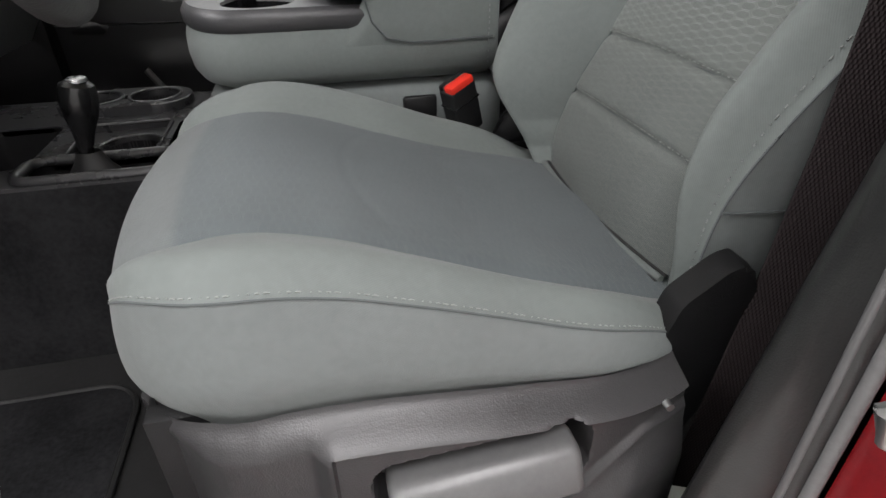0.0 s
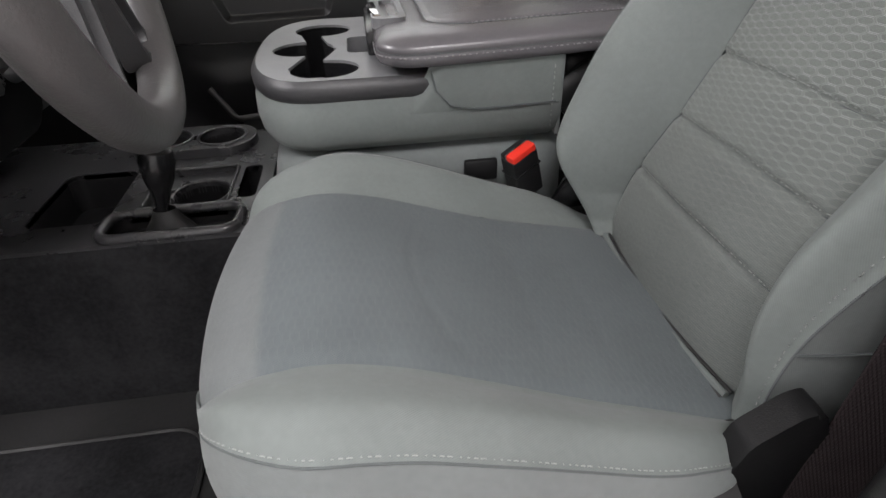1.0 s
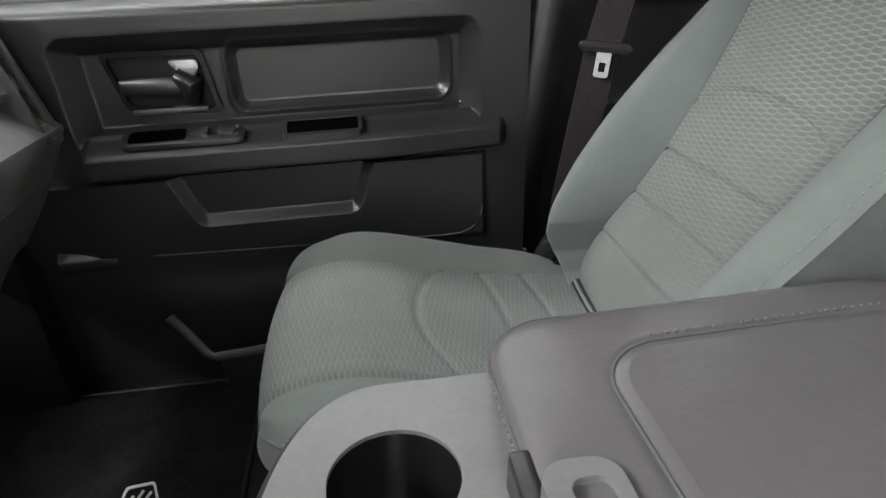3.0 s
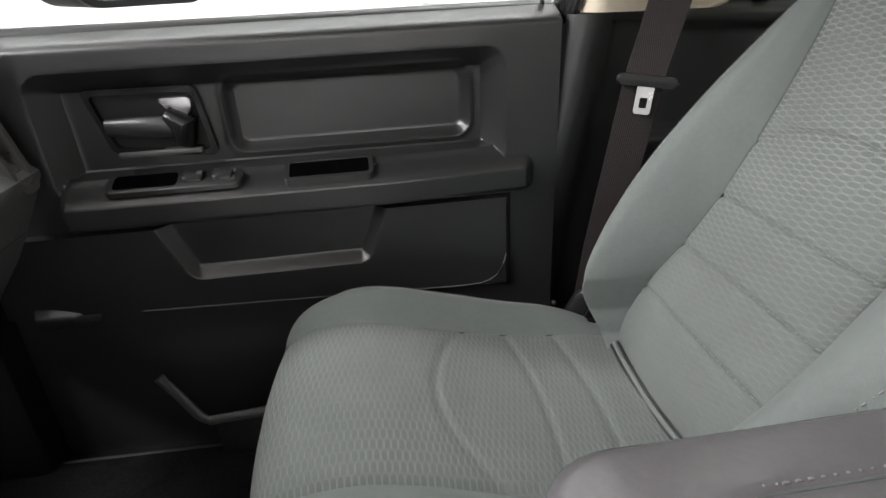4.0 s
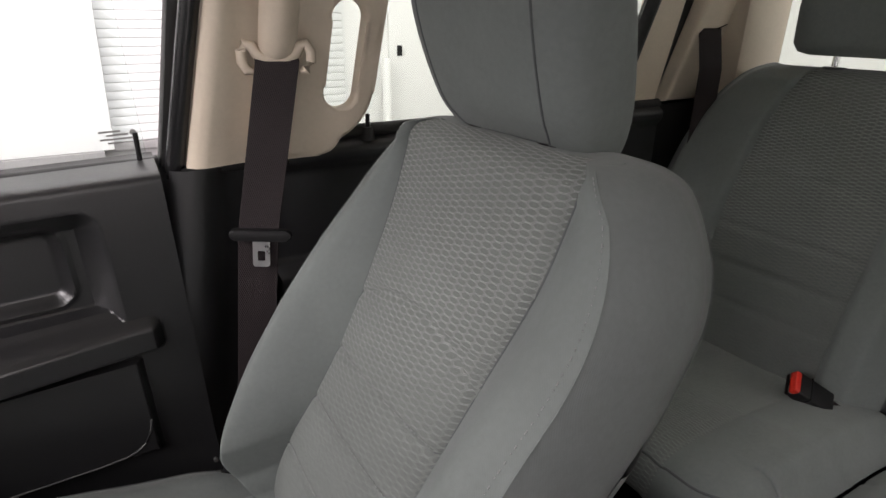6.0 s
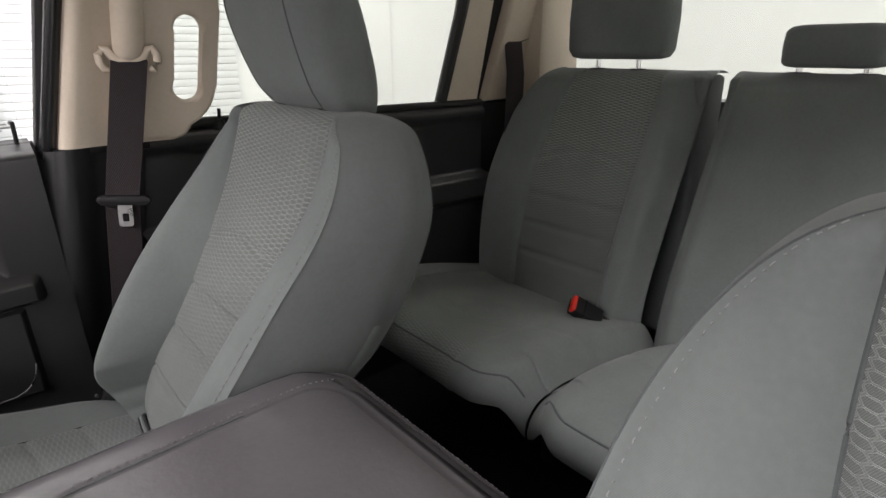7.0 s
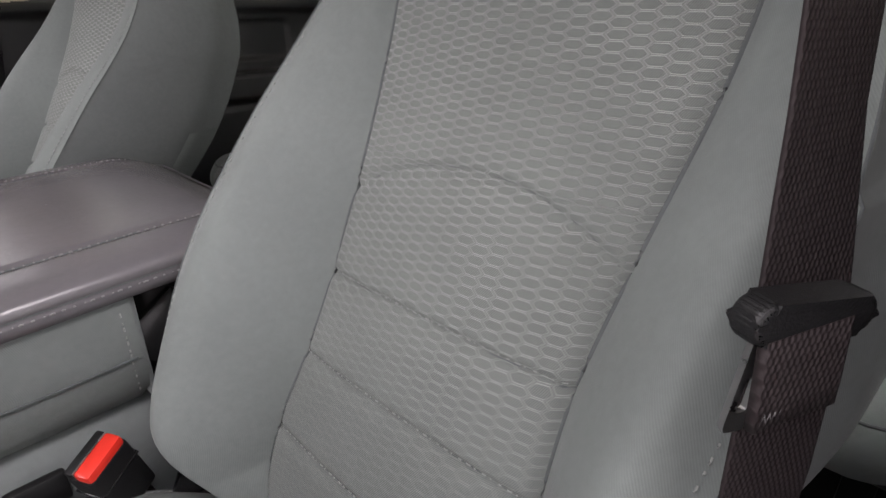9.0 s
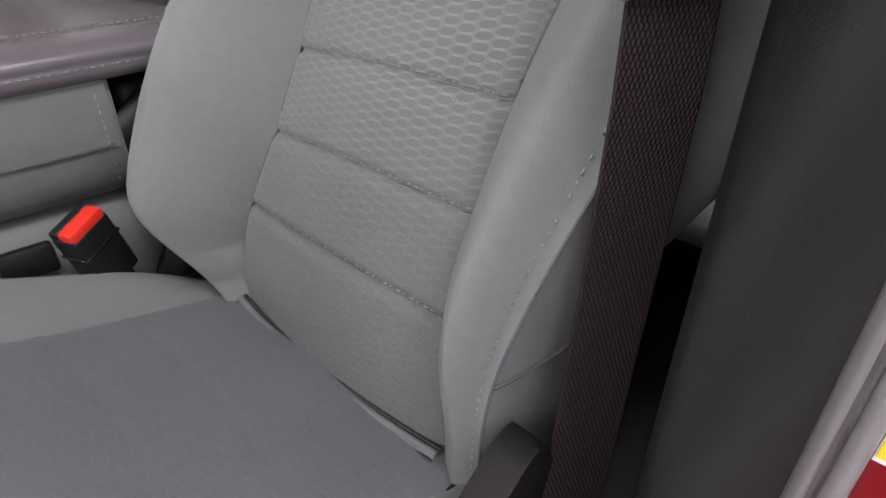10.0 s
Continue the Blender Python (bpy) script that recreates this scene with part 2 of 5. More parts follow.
def sheet(name, P, mat, parent=None, label="", uv=None, close_u=False, thick=0.0, flip=False, sharp=0):
    """A smooth surface through an array of rows and columns of points, its UV map in metres."""
    P = np.asarray(P, float)
    n, m = P.shape[:2]
    if uv is None:
        du = np.zeros((n, m))
        dv = np.zeros((n, m))
        du[:, 1:] = np.cumsum(np.linalg.norm(P[:, 1:] - P[:, :-1], axis=2), 1)
        du -= du[:, m // 2:m // 2 + 1]
        dv[1:] = np.cumsum(np.linalg.norm(P[1:] - P[:-1], axis=2), 0)
        uv = np.dstack((du, dv[:, m // 2:m // 2 + 1].repeat(m, 1)))
    idx = np.arange(n * m).reshape(n, m)
    cols = list(range(m - 1)) + ([m - 1] if close_u else [])
    faces = []
    for i in range(n - 1):
        for j in cols:
            q = (idx[i, j], idx[i, (j + 1) % m], idx[i + 1, (j + 1) % m], idx[i + 1, j])
            faces.append(tuple(int(a) for a in (q[::-1] if flip else q)))
    mesh = bpy.data.meshes.new(name)
    mesh.from_pydata([tuple(p) for p in P.reshape(-1, 3)], [], faces)
    layer = mesh.uv_layers.new(name="UVMap")
    flat = uv.reshape(-1, 2)
    layer.data.foreach_set("uv", flat[[l.vertex_index for l in mesh.loops]].ravel())
    mesh.polygons.foreach_set("use_smooth", [True] * len(mesh.polygons))
    ob = link(name, mesh, mat, parent, label)
    if sharp:
        mesh.set_sharp_from_angle(angle=radians(sharp))
    if thick:
        s = ob.modifiers.new("thickness", "SOLIDIFY")
        s.thickness, s.offset = thick, -1
    return ob


def box(x0, x1, y0, y1, z0, z1, bevel=0.0, seg=2, bm=None):
    bm = bm or bmesh.new()
    g = bmesh.ops.create_cube(bm, size=1.0)
    for v in g["verts"]:
        v.co = Vector(((x0 + x1) / 2 + v.co.x * (x1 - x0), (y0 + y1) / 2 + v.co.y * (y1 - y0), (z0 + z1) / 2 + v.co.z * (z1 - z0)))
    if bevel:
        edges = list({e for v in g["verts"] for e in v.link_edges})
        bmesh.ops.bevel(bm, geom=edges, offset=bevel, segments=seg, affect="EDGES", profile=0.5)
    return bm


def move(bm, m):
    bmesh.ops.transform(bm, matrix=m, verts=bm.verts)
    return bm


def tube(pts, r, seg=8, bm=None, closed=False, flat=1.0, side=None):
    """A round bar along a line of points; flat < 1 squeezes it across side."""
    bm = bm or bmesh.new()
    pts = [Vector(p) for p in pts]
    n = len(pts)
    rings = []
    ref = Vector(side) if side is not None else None
    for i, p in enumerate(pts):
        a = pts[(i - 1) % n] if (i or closed) else p
        b = pts[(i + 1) % n] if (i < n - 1 or closed) else p
        t = (b - a).normalized()
        u = (ref if ref is not None else (Vector((0, 0, 1)) if abs(t.z) < 0.9 else Vector((1, 0, 0))))
        u = (u - t * u.dot(t)).normalized()
        w = t.cross(u)
        rr = r[i] if isinstance(r, (list, tuple)) else r
        rings.append([bm.verts.new(p + rr * (flat * math.cos(k) * u + math.sin(k) * w)) for k in (2 * math.pi * j / seg for j in range(seg))])
    for i in range(n if closed else n - 1):
        for j in range(seg):
            a, b = rings[i], rings[(i + 1) % n]
            bm.faces.new((a[j], a[(j + 1) % seg], b[(j + 1) % seg], b[j]))
    if not closed:
        bm.faces.new(rings[0][::-1])
        bm.faces.new(rings[-1])
    return bm


def strip(pts, width_dir, w, thick, seg_uv=True):
    """Rows of points for a flat band along pts."""
    pts = [Vector(p) for p in pts]
    rows = []
    for i, p in enumerate(pts):
        d = Vector(width_dir[i] if isinstance(width_dir[0], (tuple, list, Vector)) else width_dir).normalized()
        rows.append([p + d * (w * s) for s in (-0.5, -0.48, -0.2, 0.2, 0.48, 0.5)])
    return np.array([[tuple(c) for c in r] for r in rows])


def rounded(x0, x1, y0, y1, r, seg=6):
    """Outline of a rounded rectangle, counter-clockwise."""
    out = []
    for cx, cy, a in ((x1 - r, y1 - r, 0), (x0 + r, y1 - r, 90), (x0 + r, y0 + r, 180), (x1 - r, y0 + r, 270)):
        for k in range(seg + 1):
            b = radians(a + 90 * k / seg)
            out.append((cx + r * math.cos(b), cy + r * math.sin(b)))
    return out


def prism(outline, to3, h0, h1, bevel=0.0, bm=None, seg=2):
    """A solid over an outline; to3(u, v, h) gives the place."""
    bm = bm or bmesh.new()
    lo = [bm.verts.new(to3(u, v, h0)) for u, v in outline]
    hi = [bm.verts.new(to3(u, v, h1)) for u, v in outline]
    n = len(outline)
    top = bm.faces.new(hi)
    bm.faces.new(lo[::-1])
    for i in range(n):
        bm.faces.new((lo[i], lo[(i + 1) % n], hi[(i + 1) % n], hi[i]))
    if bevel:
        bmesh.ops.bevel(bm, geom=list(top.edges), offset=bevel, segments=seg, affect="EDGES", profile=0.5)
    return bm


def ring(outer, inner, to3, h0, h1, bm=None):
    """A frame between two outlines of equal length."""
    bm = bm or bmesh.new()
    n = len(outer)
    loops = [[bm.verts.new(to3(u, v, h)) for u, v in o] for o, h in ((outer, h0), (outer, h1), (inner, h1), (inner, h0))]
    for a, b in zip(loops, loops[1:] + loops[:1]):
        for i in range(n):
            bm.faces.new((a[i], a[(i + 1) % n], b[(i + 1) % n], b[i]))
    return bm


def plate(x0, x1, y0, y1, step, inside, hole, to3):
    """A plate cut by two distance functions: kept where inside < 0 and hole > 0, with its rim drawn onto the outlines.
    Returns the faces' points and the rim's loops as a bmesh, flat at height 0."""
    bm = bmesh.new()
    nx, ny = int((x1 - x0) / step) + 1, int((y1 - y0) / step) + 1
    grid = {}

    def f(x, y):
        return max(inside(x, y), -hole(x, y))

    def vert(i, j):
        if (i, j) not in grid:
            grid[i, j] = bm.verts.new((x0 + i * step, y0 + j * step, 0))
        return grid[i, j]
    for i in range(nx):
        for j in range(ny):
            if f(x0 + (i + 0.5) * step, y0 + (j + 0.5) * step) < 0:
                bm.faces.new((vert(i, j), vert(i + 1, j), vert(i + 1, j + 1), vert(i, j + 1)))
    e = 1e-4
    for v in bm.verts:
        if any(len(ed.link_faces) == 1 for ed in v.link_edges):
            for _ in range(4):
                x, y = v.co.x, v.co.y
                d = f(x, y)
                gx, gy = (f(x + e, y) - d) / e, (f(x, y + e) - d) / e
                g2 = max(gx * gx + gy * gy, 0.2)
                v.co.x -= d * gx / g2
                v.co.y -= d * gy / g2
    return bm


def circle(cx, cy, r):
    return lambda x, y: math.hypot(x - cx, y - cy) - r


def rbox(cx, cy, hx, hy, r, turn=0.0):
    ca, sa = math.cos(radians(turn)), math.sin(radians(turn))

    def f(x, y):
        dx, dy = x - cx, y - cy
        dx, dy = dx * ca + dy * sa, dy * ca - dx * sa
        a, b = abs(dx) - hx + r, abs(dy) - hy + r
        return math.hypot(max(a, 0), max(b, 0)) + min(max(a, b), 0) - r
    return f


def union(*fs):
    return lambda x, y: min(f(x, y) for f in fs)


def skirt(bm, holes_only, depth, sel=None):
    """Draws the plate's rim down by depth to give it walls."""
    rim = [e for e in bm.edges if len(e.link_faces) == 1 and (sel is None or sel(e))]
    g = bmesh.ops.extrude_edge_only(bm, edges=rim)
    for v in g["geom"]:
        if isinstance(v, bmesh.types.BMVert):
            v.co.z -= depth
    return bm


def smooth_step(a, b, x):
    t = np.clip((np.asarray(x, float) - a) / (b - a), 0, 1)
    return t * t * (3 - 2 * t)


def curve_through(xs, ys):
    """A smooth function through points (monotone-ish cubic)."""
    xs, ys = np.array(xs, float), np.array(ys, float)
    m = np.gradient(ys, xs)

    def f(x):
        x = np.clip(np.asarray(x, float), xs[0], xs[-1])
        i = np.clip(np.searchsorted(xs, x) - 1, 0, len(xs) - 2)
        h = xs[i + 1] - xs[i]
        t = (x - xs[i]) / h
        return ((2 * t**3 - 3 * t**2 + 1) * ys[i] + (t**3 - 2 * t**2 + t) * h * m[i]
                + (-2 * t**3 + 3 * t**2) * ys[i + 1] + (t**3 - t**2) * h * m[i + 1])
    return f


def stitches(pts, normals, length=0.005, gap=0.003, r=0.0008, lift=0.0006):
    """Short raised threads along a line."""
    bm = bmesh.new()
    pts = [Vector(p) for p in pts]
    normals = [Vector(n).normalized() for n in normals]
    s, nxt, seg = 0.0, 0.0, []
    for a, b, n in zip(pts, pts[1:], normals):
        d = (b - a).length
        while nxt + length <= s + d:
            u = max(nxt - s, 0) / d
            w = min((nxt + length - s) / d, 1.0)
            p, q = a.lerp(b, u) + n * lift, a.lerp(b, w) + n * lift
            tube([p, p.lerp(q, 0.5) + n * r * 0.7, q], r, 5, bm)
            nxt += length + gap
        s += d
    return bm


# ---- shell of the cab and studio ----
def wall(name, x0, x1, y0, y1, z0, z1, mat, label, category="wall"):
    ob = part(name, box(x0, x1, y0, y1, z0, z1), mat, None)
    return tagged(ob, label, category, kind="structure")


wall("ground", -4.0, 5.0, -3.4, 3.6, -0.75, -0.62, FLOORM, "pale grey studio floor under the truck", "floor")
wall("wall_north", -4.0, 5.0, 3.4, 3.5, -0.62, 3.2, WHITE, "white studio wall")
wall("wall_south", -4.0, 5.0, -3.4, -3.3, -0.62, 3.2, WHITE, "white studio wall")
wall("wall_east", 4.9, 5.0, -3.3, 3.4, -0.62, 3.2, WHITE, "white studio wall")
wall("wall_west", -4.0, -3.9, -3.3, 3.4, -0.62, 3.2, WHITE, "white studio wall")
wall("ceiling", -4.0, 5.0, -3.4, 3.5, 3.2, 3.3, WHITE, "white studio ceiling", "ceiling")

wall("cab_floor", -0.9, 1.75, -0.84, 0.86, 0.02, 0.095, VINYL, "black cab floor", "floor")
wall("firewall", -0.95, -0.9, -0.84, 0.86, 0.02, 0.75, BLACK, "black firewall behind the pedals")
wall("cab_back_wall", 1.70, 1.78, -0.84, 0.86, 0.02, 0.80, TRIM, "dark trim wall behind the rear seat")
wall("roof", -0.32, 1.78, -0.68, 0.78, 1.33, 1.40, LINER, "beige headliner under the roof", "ceiling")


# ---- front seats ----
def soften(poly, r=0.012, seg=4):
    out = []
    n = len(poly)
    for i in range(n):
        p, a, b = Vector(poly[i]), Vector(poly[i - 1]), Vector(poly[(i + 1) % n])
        u, w = p + (a - p).normalized() * r, p + (b - p).normalized() * r
        for k in range(seg + 1):
            t = k / seg
            out.append(tuple((1 - t) ** 2 * u + 2 * t * (1 - t) * p + t * t * w))
    return out


def inset(poly, d):
    c = Vector((sum(p[0] for p in poly) / len(poly), sum(p[1] for p in poly) / len(poly)))
    sx = max(p[0] for p in poly) - c.x
    sy = max(p[1] for p in poly) - c.y
    return [(c.x + (p[0] - c.x) * (1 - d / sx), c.y + (p[1] - c.y) * (1 - d / sy)) for p in poly]


face_x = curve_through([0.28, 0.343, 0.40, 0.443, 0.504, 0.568, 0.646, 0.75, 0.84], [0.452, 0.460, 0.467, 0.480, 0.511, 0.543, 0.585, 0.632, 0.662])
low_w = curve_through([0.28, 0.34, 0.40, 0.47, 0.53, 0.60, 0.65, 0.70], [0.115, 0.135, 0.172, 0.202, 0.226, 0.237, 0.238, 0.239])
half_w = curve_through([0.28, 0.34, 0.40, 0.43, 0.50, 0.57, 0.65, 0.70], [0.172, 0.172, 0.172, 0.174, 0.184, 0.197, 0.205, 0.208])
insert_w = curve_through([0.28, 0.33, 0.43, 0.51, 0.56, 0.64, 0.75, 0.84], [0.142, 0.140, 0.129, 0.121, 0.119, 0.127, 0.141, 0.147])
bolster_h = curve_through([0.28, 0.36, 0.45, 0.55, 0.65, 0.75, 0.84], [0.03, 0.055, 0.088, 0.086, 0.066, 0.034, 0.010])
back_t = curve_through([0.28, 0.45, 0.60, 0.68, 0.80, 0.84], [0.118, 0.142, 0.160, 0.156, 0.128, 0.118])
SEAMS = (0.443, 0.504, 0.568)


def arc_z(t, rise=0.040):
    return 0.630 + rise * (1 - t * t)


def back_rows():
    rows = [(z, 0.0, 1.0) for z in np.linspace(0.28, 0.838, 150)]
    rows += [(0.838 + 0.030 * math.sin(a), 1 - math.cos(a), 1.0) for a in np.linspace(0.12, math.pi / 2, 12)]
    return rows


def back_point(zone, t, z, cap, y0, sg):
    """A place on the backrest: zone and position across it, height, and how far the top has rolled over."""
    if zone != "insert" and not (y0 < 0 and sg < 0):
        z = max(z, 0.352)
    zz = min(z, 0.838)
    xf, w, wi, b = (float(f(zz)) for f in (face_x, half_w if y0 < 0 and sg < 0 else low_w, insert_w, bolster_h))
    if zone == "insert":
        w = float((half_w if y0 < 0 and t < 0 else low_w)(zz))
    if not (y0 < 0 and sg < 0) and zone != "insert":
        inner = min(wi, w - 0.02)
        w = inner + 0.006 + (w - inner - 0.006) * float(smooth_step(0.345, 0.49, zz))
    outer = y0 < 0 and (t < 0 if zone == "insert" else sg < 0)
    if z > 0.70:
        w = 0.136 + (0.068 if outer else 0.103) * math.sqrt(max(0.0, 1 - ((z - 0.69) / 0.179) ** 2))
    lip = 0.42 if outer else 0.84
    if outer:
        wi -= 0.009 * float(smooth_step(0.45, 0.52, zz))
    wi = min(wi, max(w - 0.02, 0.10))
    if y0 > 0 and sg > 0:
        w -= 0.036 + 0.030 * float(smooth_step(0.55, 0.39, zz))
    w = max(w, wi + 0.008)
    if sg > 0 and zone != "insert":
        b *= 0.35 + 0.65 * float(smooth_step(0.34, 0.47, zz))
    if y0 > 0:
        xf -= 0.020 * float(smooth_step(0.60, 0.36, zz))
    if outer and zone != "insert":
        b *= 0.70 * (0.30 + 0.70 * float(smooth_step(0.36, 0.52, zz)))
    xf += 0.036 * cap
    tail = float(back_t(zz)) - 0.09 * cap
    if zone == "insert":
        y = wi * t
        x = xf - 0.010 * (1 - t * t) * (1 - cap) + 0.006 * smooth_step(0.93, 1.0, abs(t))
        g = sum(math.exp(-((z - s - 0.006 * (1 - t * t)) / 0.0035) ** 2) for s in SEAMS)
        g += math.exp(-((z - arc_z(t)) / 0.0035) ** 2)
        x += 0.0058 * min(g, 1.0) - 0.007 * smooth_step(0.0, 0.05, arc_z(t) - z) * smooth_step(0.2, 0.0, arc_z(t) - z) * (1 - t * t)
    elif zone == "bolster":
        y = wi + (w - wi) * t ** 0.9
        x = xf + 0.006 * (1 - smooth_step(0, 0.12, t)) - b * (smooth_step(-0.35, 0.62, t) - 0.295) / 0.705 * (1 - (1 - lip) * smooth_step(0.55 if outer else 0.7, 1.0, t))
    elif zone == "side":
        x = (xf - lip * b) + (tail + lip * b) * t
        y = w + 0.008 * math.sin(math.pi * min(t * 1.05, 1.0)) ** 0.8 - 0.014 * smooth_step(0.7, 1.0, t)
        y += 0.030 * smooth_step(0.15, 0.75, t) * smooth_step(0.42, 0.56, zz) * (1 - cap) if outer else 0.0
    else:
        x = xf + tail + 0.016 * (1 - (1 - t) ** 2) * (1 - cap)
        y = (w - 0.012) * (1 - t)
    z -= 0.027 * float(smooth_step(0.60, 0.86, z))
    return (float(x), y0 + sg * y, float(z))


def front_seat(name, y0, out, label):
    """One front bucket seat; out is +1 or -1, the side on which the door lies."""
    seat = thing(name, label, "car seat", "front seats", at=(0.3, y0, 0.1))
    rows = back_rows()

    def grid(zone, ts, sg):
        return np.array([[back_point(zone, t, z, c, y0, sg) for t in ts] for z, c, _ in rows])
    ins = grid("insert", np.linspace(-1, 1, 45), 1)
    sheet("backrest_insert", ins, HONEY, seat, "grey-green honeycomb-woven cloth panel with sewn cross seams")
    for sg in (1, -1):
        bol = grid("bolster", np.linspace(0, 1, 18), sg)
        sheet("backrest_bolster", bol, CLOTH, seat, "plain grey-green cloth bolster")
        sheet("backrest_side", grid("side", np.linspace(0, 1, 14), sg), CLOTH_SIDE, seat, "plain grey cloth side panel")
        edge = [tuple(p) for p in ins[6:-2, 0 if sg < 0 else -1]]
        part("seam", tube([(x - 0.0005, y, z) for x, y, z in edge[::2]], 0.0016, 6), SEAM_SHADOW, seat)
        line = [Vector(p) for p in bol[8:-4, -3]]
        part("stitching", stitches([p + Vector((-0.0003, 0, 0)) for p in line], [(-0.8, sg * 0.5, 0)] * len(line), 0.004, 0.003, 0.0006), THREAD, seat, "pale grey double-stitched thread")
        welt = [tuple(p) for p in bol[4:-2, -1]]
        part("seam", tube(welt[::2], 0.0009, 6), SEAM_SHADOW if y0 < 0 else CLOTH, seat)
        # hem of the side panel
        if sg == out and y0 < 0:
            hem = [back_point("side", t, 0.440, 0, y0, sg) for t in np.linspace(0.0, 0.75, 20)]
            part("seam", tube([(x, y + 0.001 * sg, z) for x, y, z in hem], 0.0014, 6), SEAM_SHADOW, seat)
    sheet("back_panel", np.concatenate((grid("back", np.linspace(0, 1, 8), 1), grid("back", np.linspace(1, 0, 8), -1)[:, 1:]), 1), CLOTH_SIDE, seat, "grey cloth back panel")
    # rear edge flap along the inboard side panel
    flap = np.array([[(lambda p: (p[0] + 0.002, p[1] - out * 0.004 * (1 - (2 * k - 1) ** 4), p[2]))(back_point("side", 0.74 + 0.24 * k + 0.05 * (z - 0.36), z, 0, y0, -out)) for k in np.linspace(0, 1, 8)] for z in np.linspace(0.365, 0.585, 30)])
    sheet("edge_flap", flap, CLOTH, seat, "grey cloth edge flap of the back panel")
    cap = bmesh.new()
    z, c, _ = rows[-1]
    loop = [back_point("insert", t, z, c, y0, 1) for t in np.linspace(-1, 1, 15)] + [back_point("bolster", t, z, c, y0, 1) for t in np.linspace(0.2, 1, 6)]
    loop += [back_point("side", t, z, c, y0, 1) for t in np.linspace(0.3, 1, 4)] + [back_point("back", t, z, c, y0, 1) for t in np.linspace(0.2, 1, 5)]
    loop += [back_point("back", t, z, c, y0, -1) for t in np.linspace(0.8, 0.2, 4)] + [back_point("side", t, z, c, y0, -1) for t in np.linspace(1, 0.3, 4)]
    loop += [back_point("bolster", t, z, c, y0, -1) for t in np.linspace(1, 0.2, 6)]
    cap.faces.new([cap.verts.new(p) for p in loop])
    part("backrest_top", cap, CLOTH, seat)
    # Dark tubes paint the shadow lines in the arc and cross-seam grooves.
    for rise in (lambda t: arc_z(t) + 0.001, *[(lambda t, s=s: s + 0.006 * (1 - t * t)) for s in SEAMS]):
        part("seam", tube([tuple(Vector(back_point("insert", t, rise(t), 0, y0, 1)) + Vector((0.0004, 0, 0))) for t in np.linspace(-0.98, 0.98, 40)], 0.0010, 6), SEAM_SHADOW, seat)
    for s in SEAMS:
        ln = [Vector(back_point("insert", t, s + 0.006 * (1 - t * t) + 0.004, 0, y0, 1)) for t in np.linspace(-0.96, 0.96, 60)]
        part("stitching", stitches(ln, [(-1, 0, 0.3)] * 60, 0.0035, 0.0025, 0.0005), THREAD, seat, "pale grey stitched thread")
    top = [Vector(back_point("insert", t, 0.838 + 0.030 * math.sin(0.5), 1 - math.cos(0.5), y0, 1)) for t in np.linspace(-1, 1, 80)]
    part("stitching", stitches(top, [(-0.7, 0, 0.7)] * 80, 0.0035, 0.0025, 0.0005), THREAD, seat, "pale grey stitched thread")

    # cushion
    zb = curve_through([0.05, 0.09, 0.13, 0.18, 0.24, 0.32, 0.40, 0.47], [0.440, 0.458, 0.464, 0.458, 0.440, 0.410, 0.382, 0.345])
    zc = curve_through([0.05, 0.09, 0.13, 0.18, 0.24, 0.32, 0.40, 0.48], [0.430, 0.446, 0.448, 0.437, 0.415, 0.387, 0.366, 0.350])
    wi = curve_through([0.05, 0.20, 0.48], [0.135, 0.136, 0.160])
    hw = curve_through([0.05, 0.10, 0.2, 0.3, 0.38, 0.42, 0.455, 0.49], [0.206, 0.220, 0.224, 0.222, 0.217, 0.204, 0.180, 0.168])
    XF, RC = 0.037, 0.085
    nose = 0.013 if y0 < 0 else 0.010
    arc = [(XF + 0.078 * (1 - math.cos(a)), -0.058 * (1 - math.sin(a)), 0.0) for a in np.linspace(0.0, math.pi / 2, 20)]
    drop = [(XF, -0.058, s) for s in np.linspace(1.0, 0.04, 22)]
    top_rows = arc + [(x, 0.0, 0.0) for x in np.linspace(0.119, 0.485, 90)]
    path = drop + top_rows

    def edge(x, sg=0):
        """Half width of the cushion's plan, its front corners rounded."""
        h = float(hw(max(x, 0.10)))
        rc = 0.106 if y0 < 0 and sg == out else RC
        d = max(0.0, min(x - XF, rc))
        return h - rc + math.sqrt(max(0.0, rc * rc - (rc - d) ** 2))

    def bulge(t, lean=1.0):
        return 0.006 * math.sin(math.pi * min(1, t * 0.9)) - 0.010 * float(smooth_step(0.6, 1, t)) * (0.7 + 0.3 * lean)

    def base_z(x):
        return 0.360 - 0.023 * float(smooth_step(0.16, 0.42, x)) - (0.024 if y0 < 0 else 0.008) * float(smooth_step(0.16, 0.05, x))

    def soft(x):
        return 0.004 * float(smooth_step(0.17, 0.05, x))

    def heights(x, sg):
        b, c, w = (float(f(max(x, 0.102))) for f in (zb, zc, wi))
        if sg != out or y0 > 0:
            b -= 0.008
        if y0 > 0:
            sink = 0.006 + 0.018 * float(smooth_step(0.45, 0.20, x))
            b, c = b - sink, c - sink
        if sg != out:
            w -= 0.012
        room = edge(x, sg)
        b = c + (b - c) * float(smooth_step(0.008, 0.065, room - min(w, room - 0.012)))
        return b, c, w

    def shift(x):
        return x + (0.003 if y0 < 0 else -0.045) * float(smooth_step(0.50, 0.05, x))

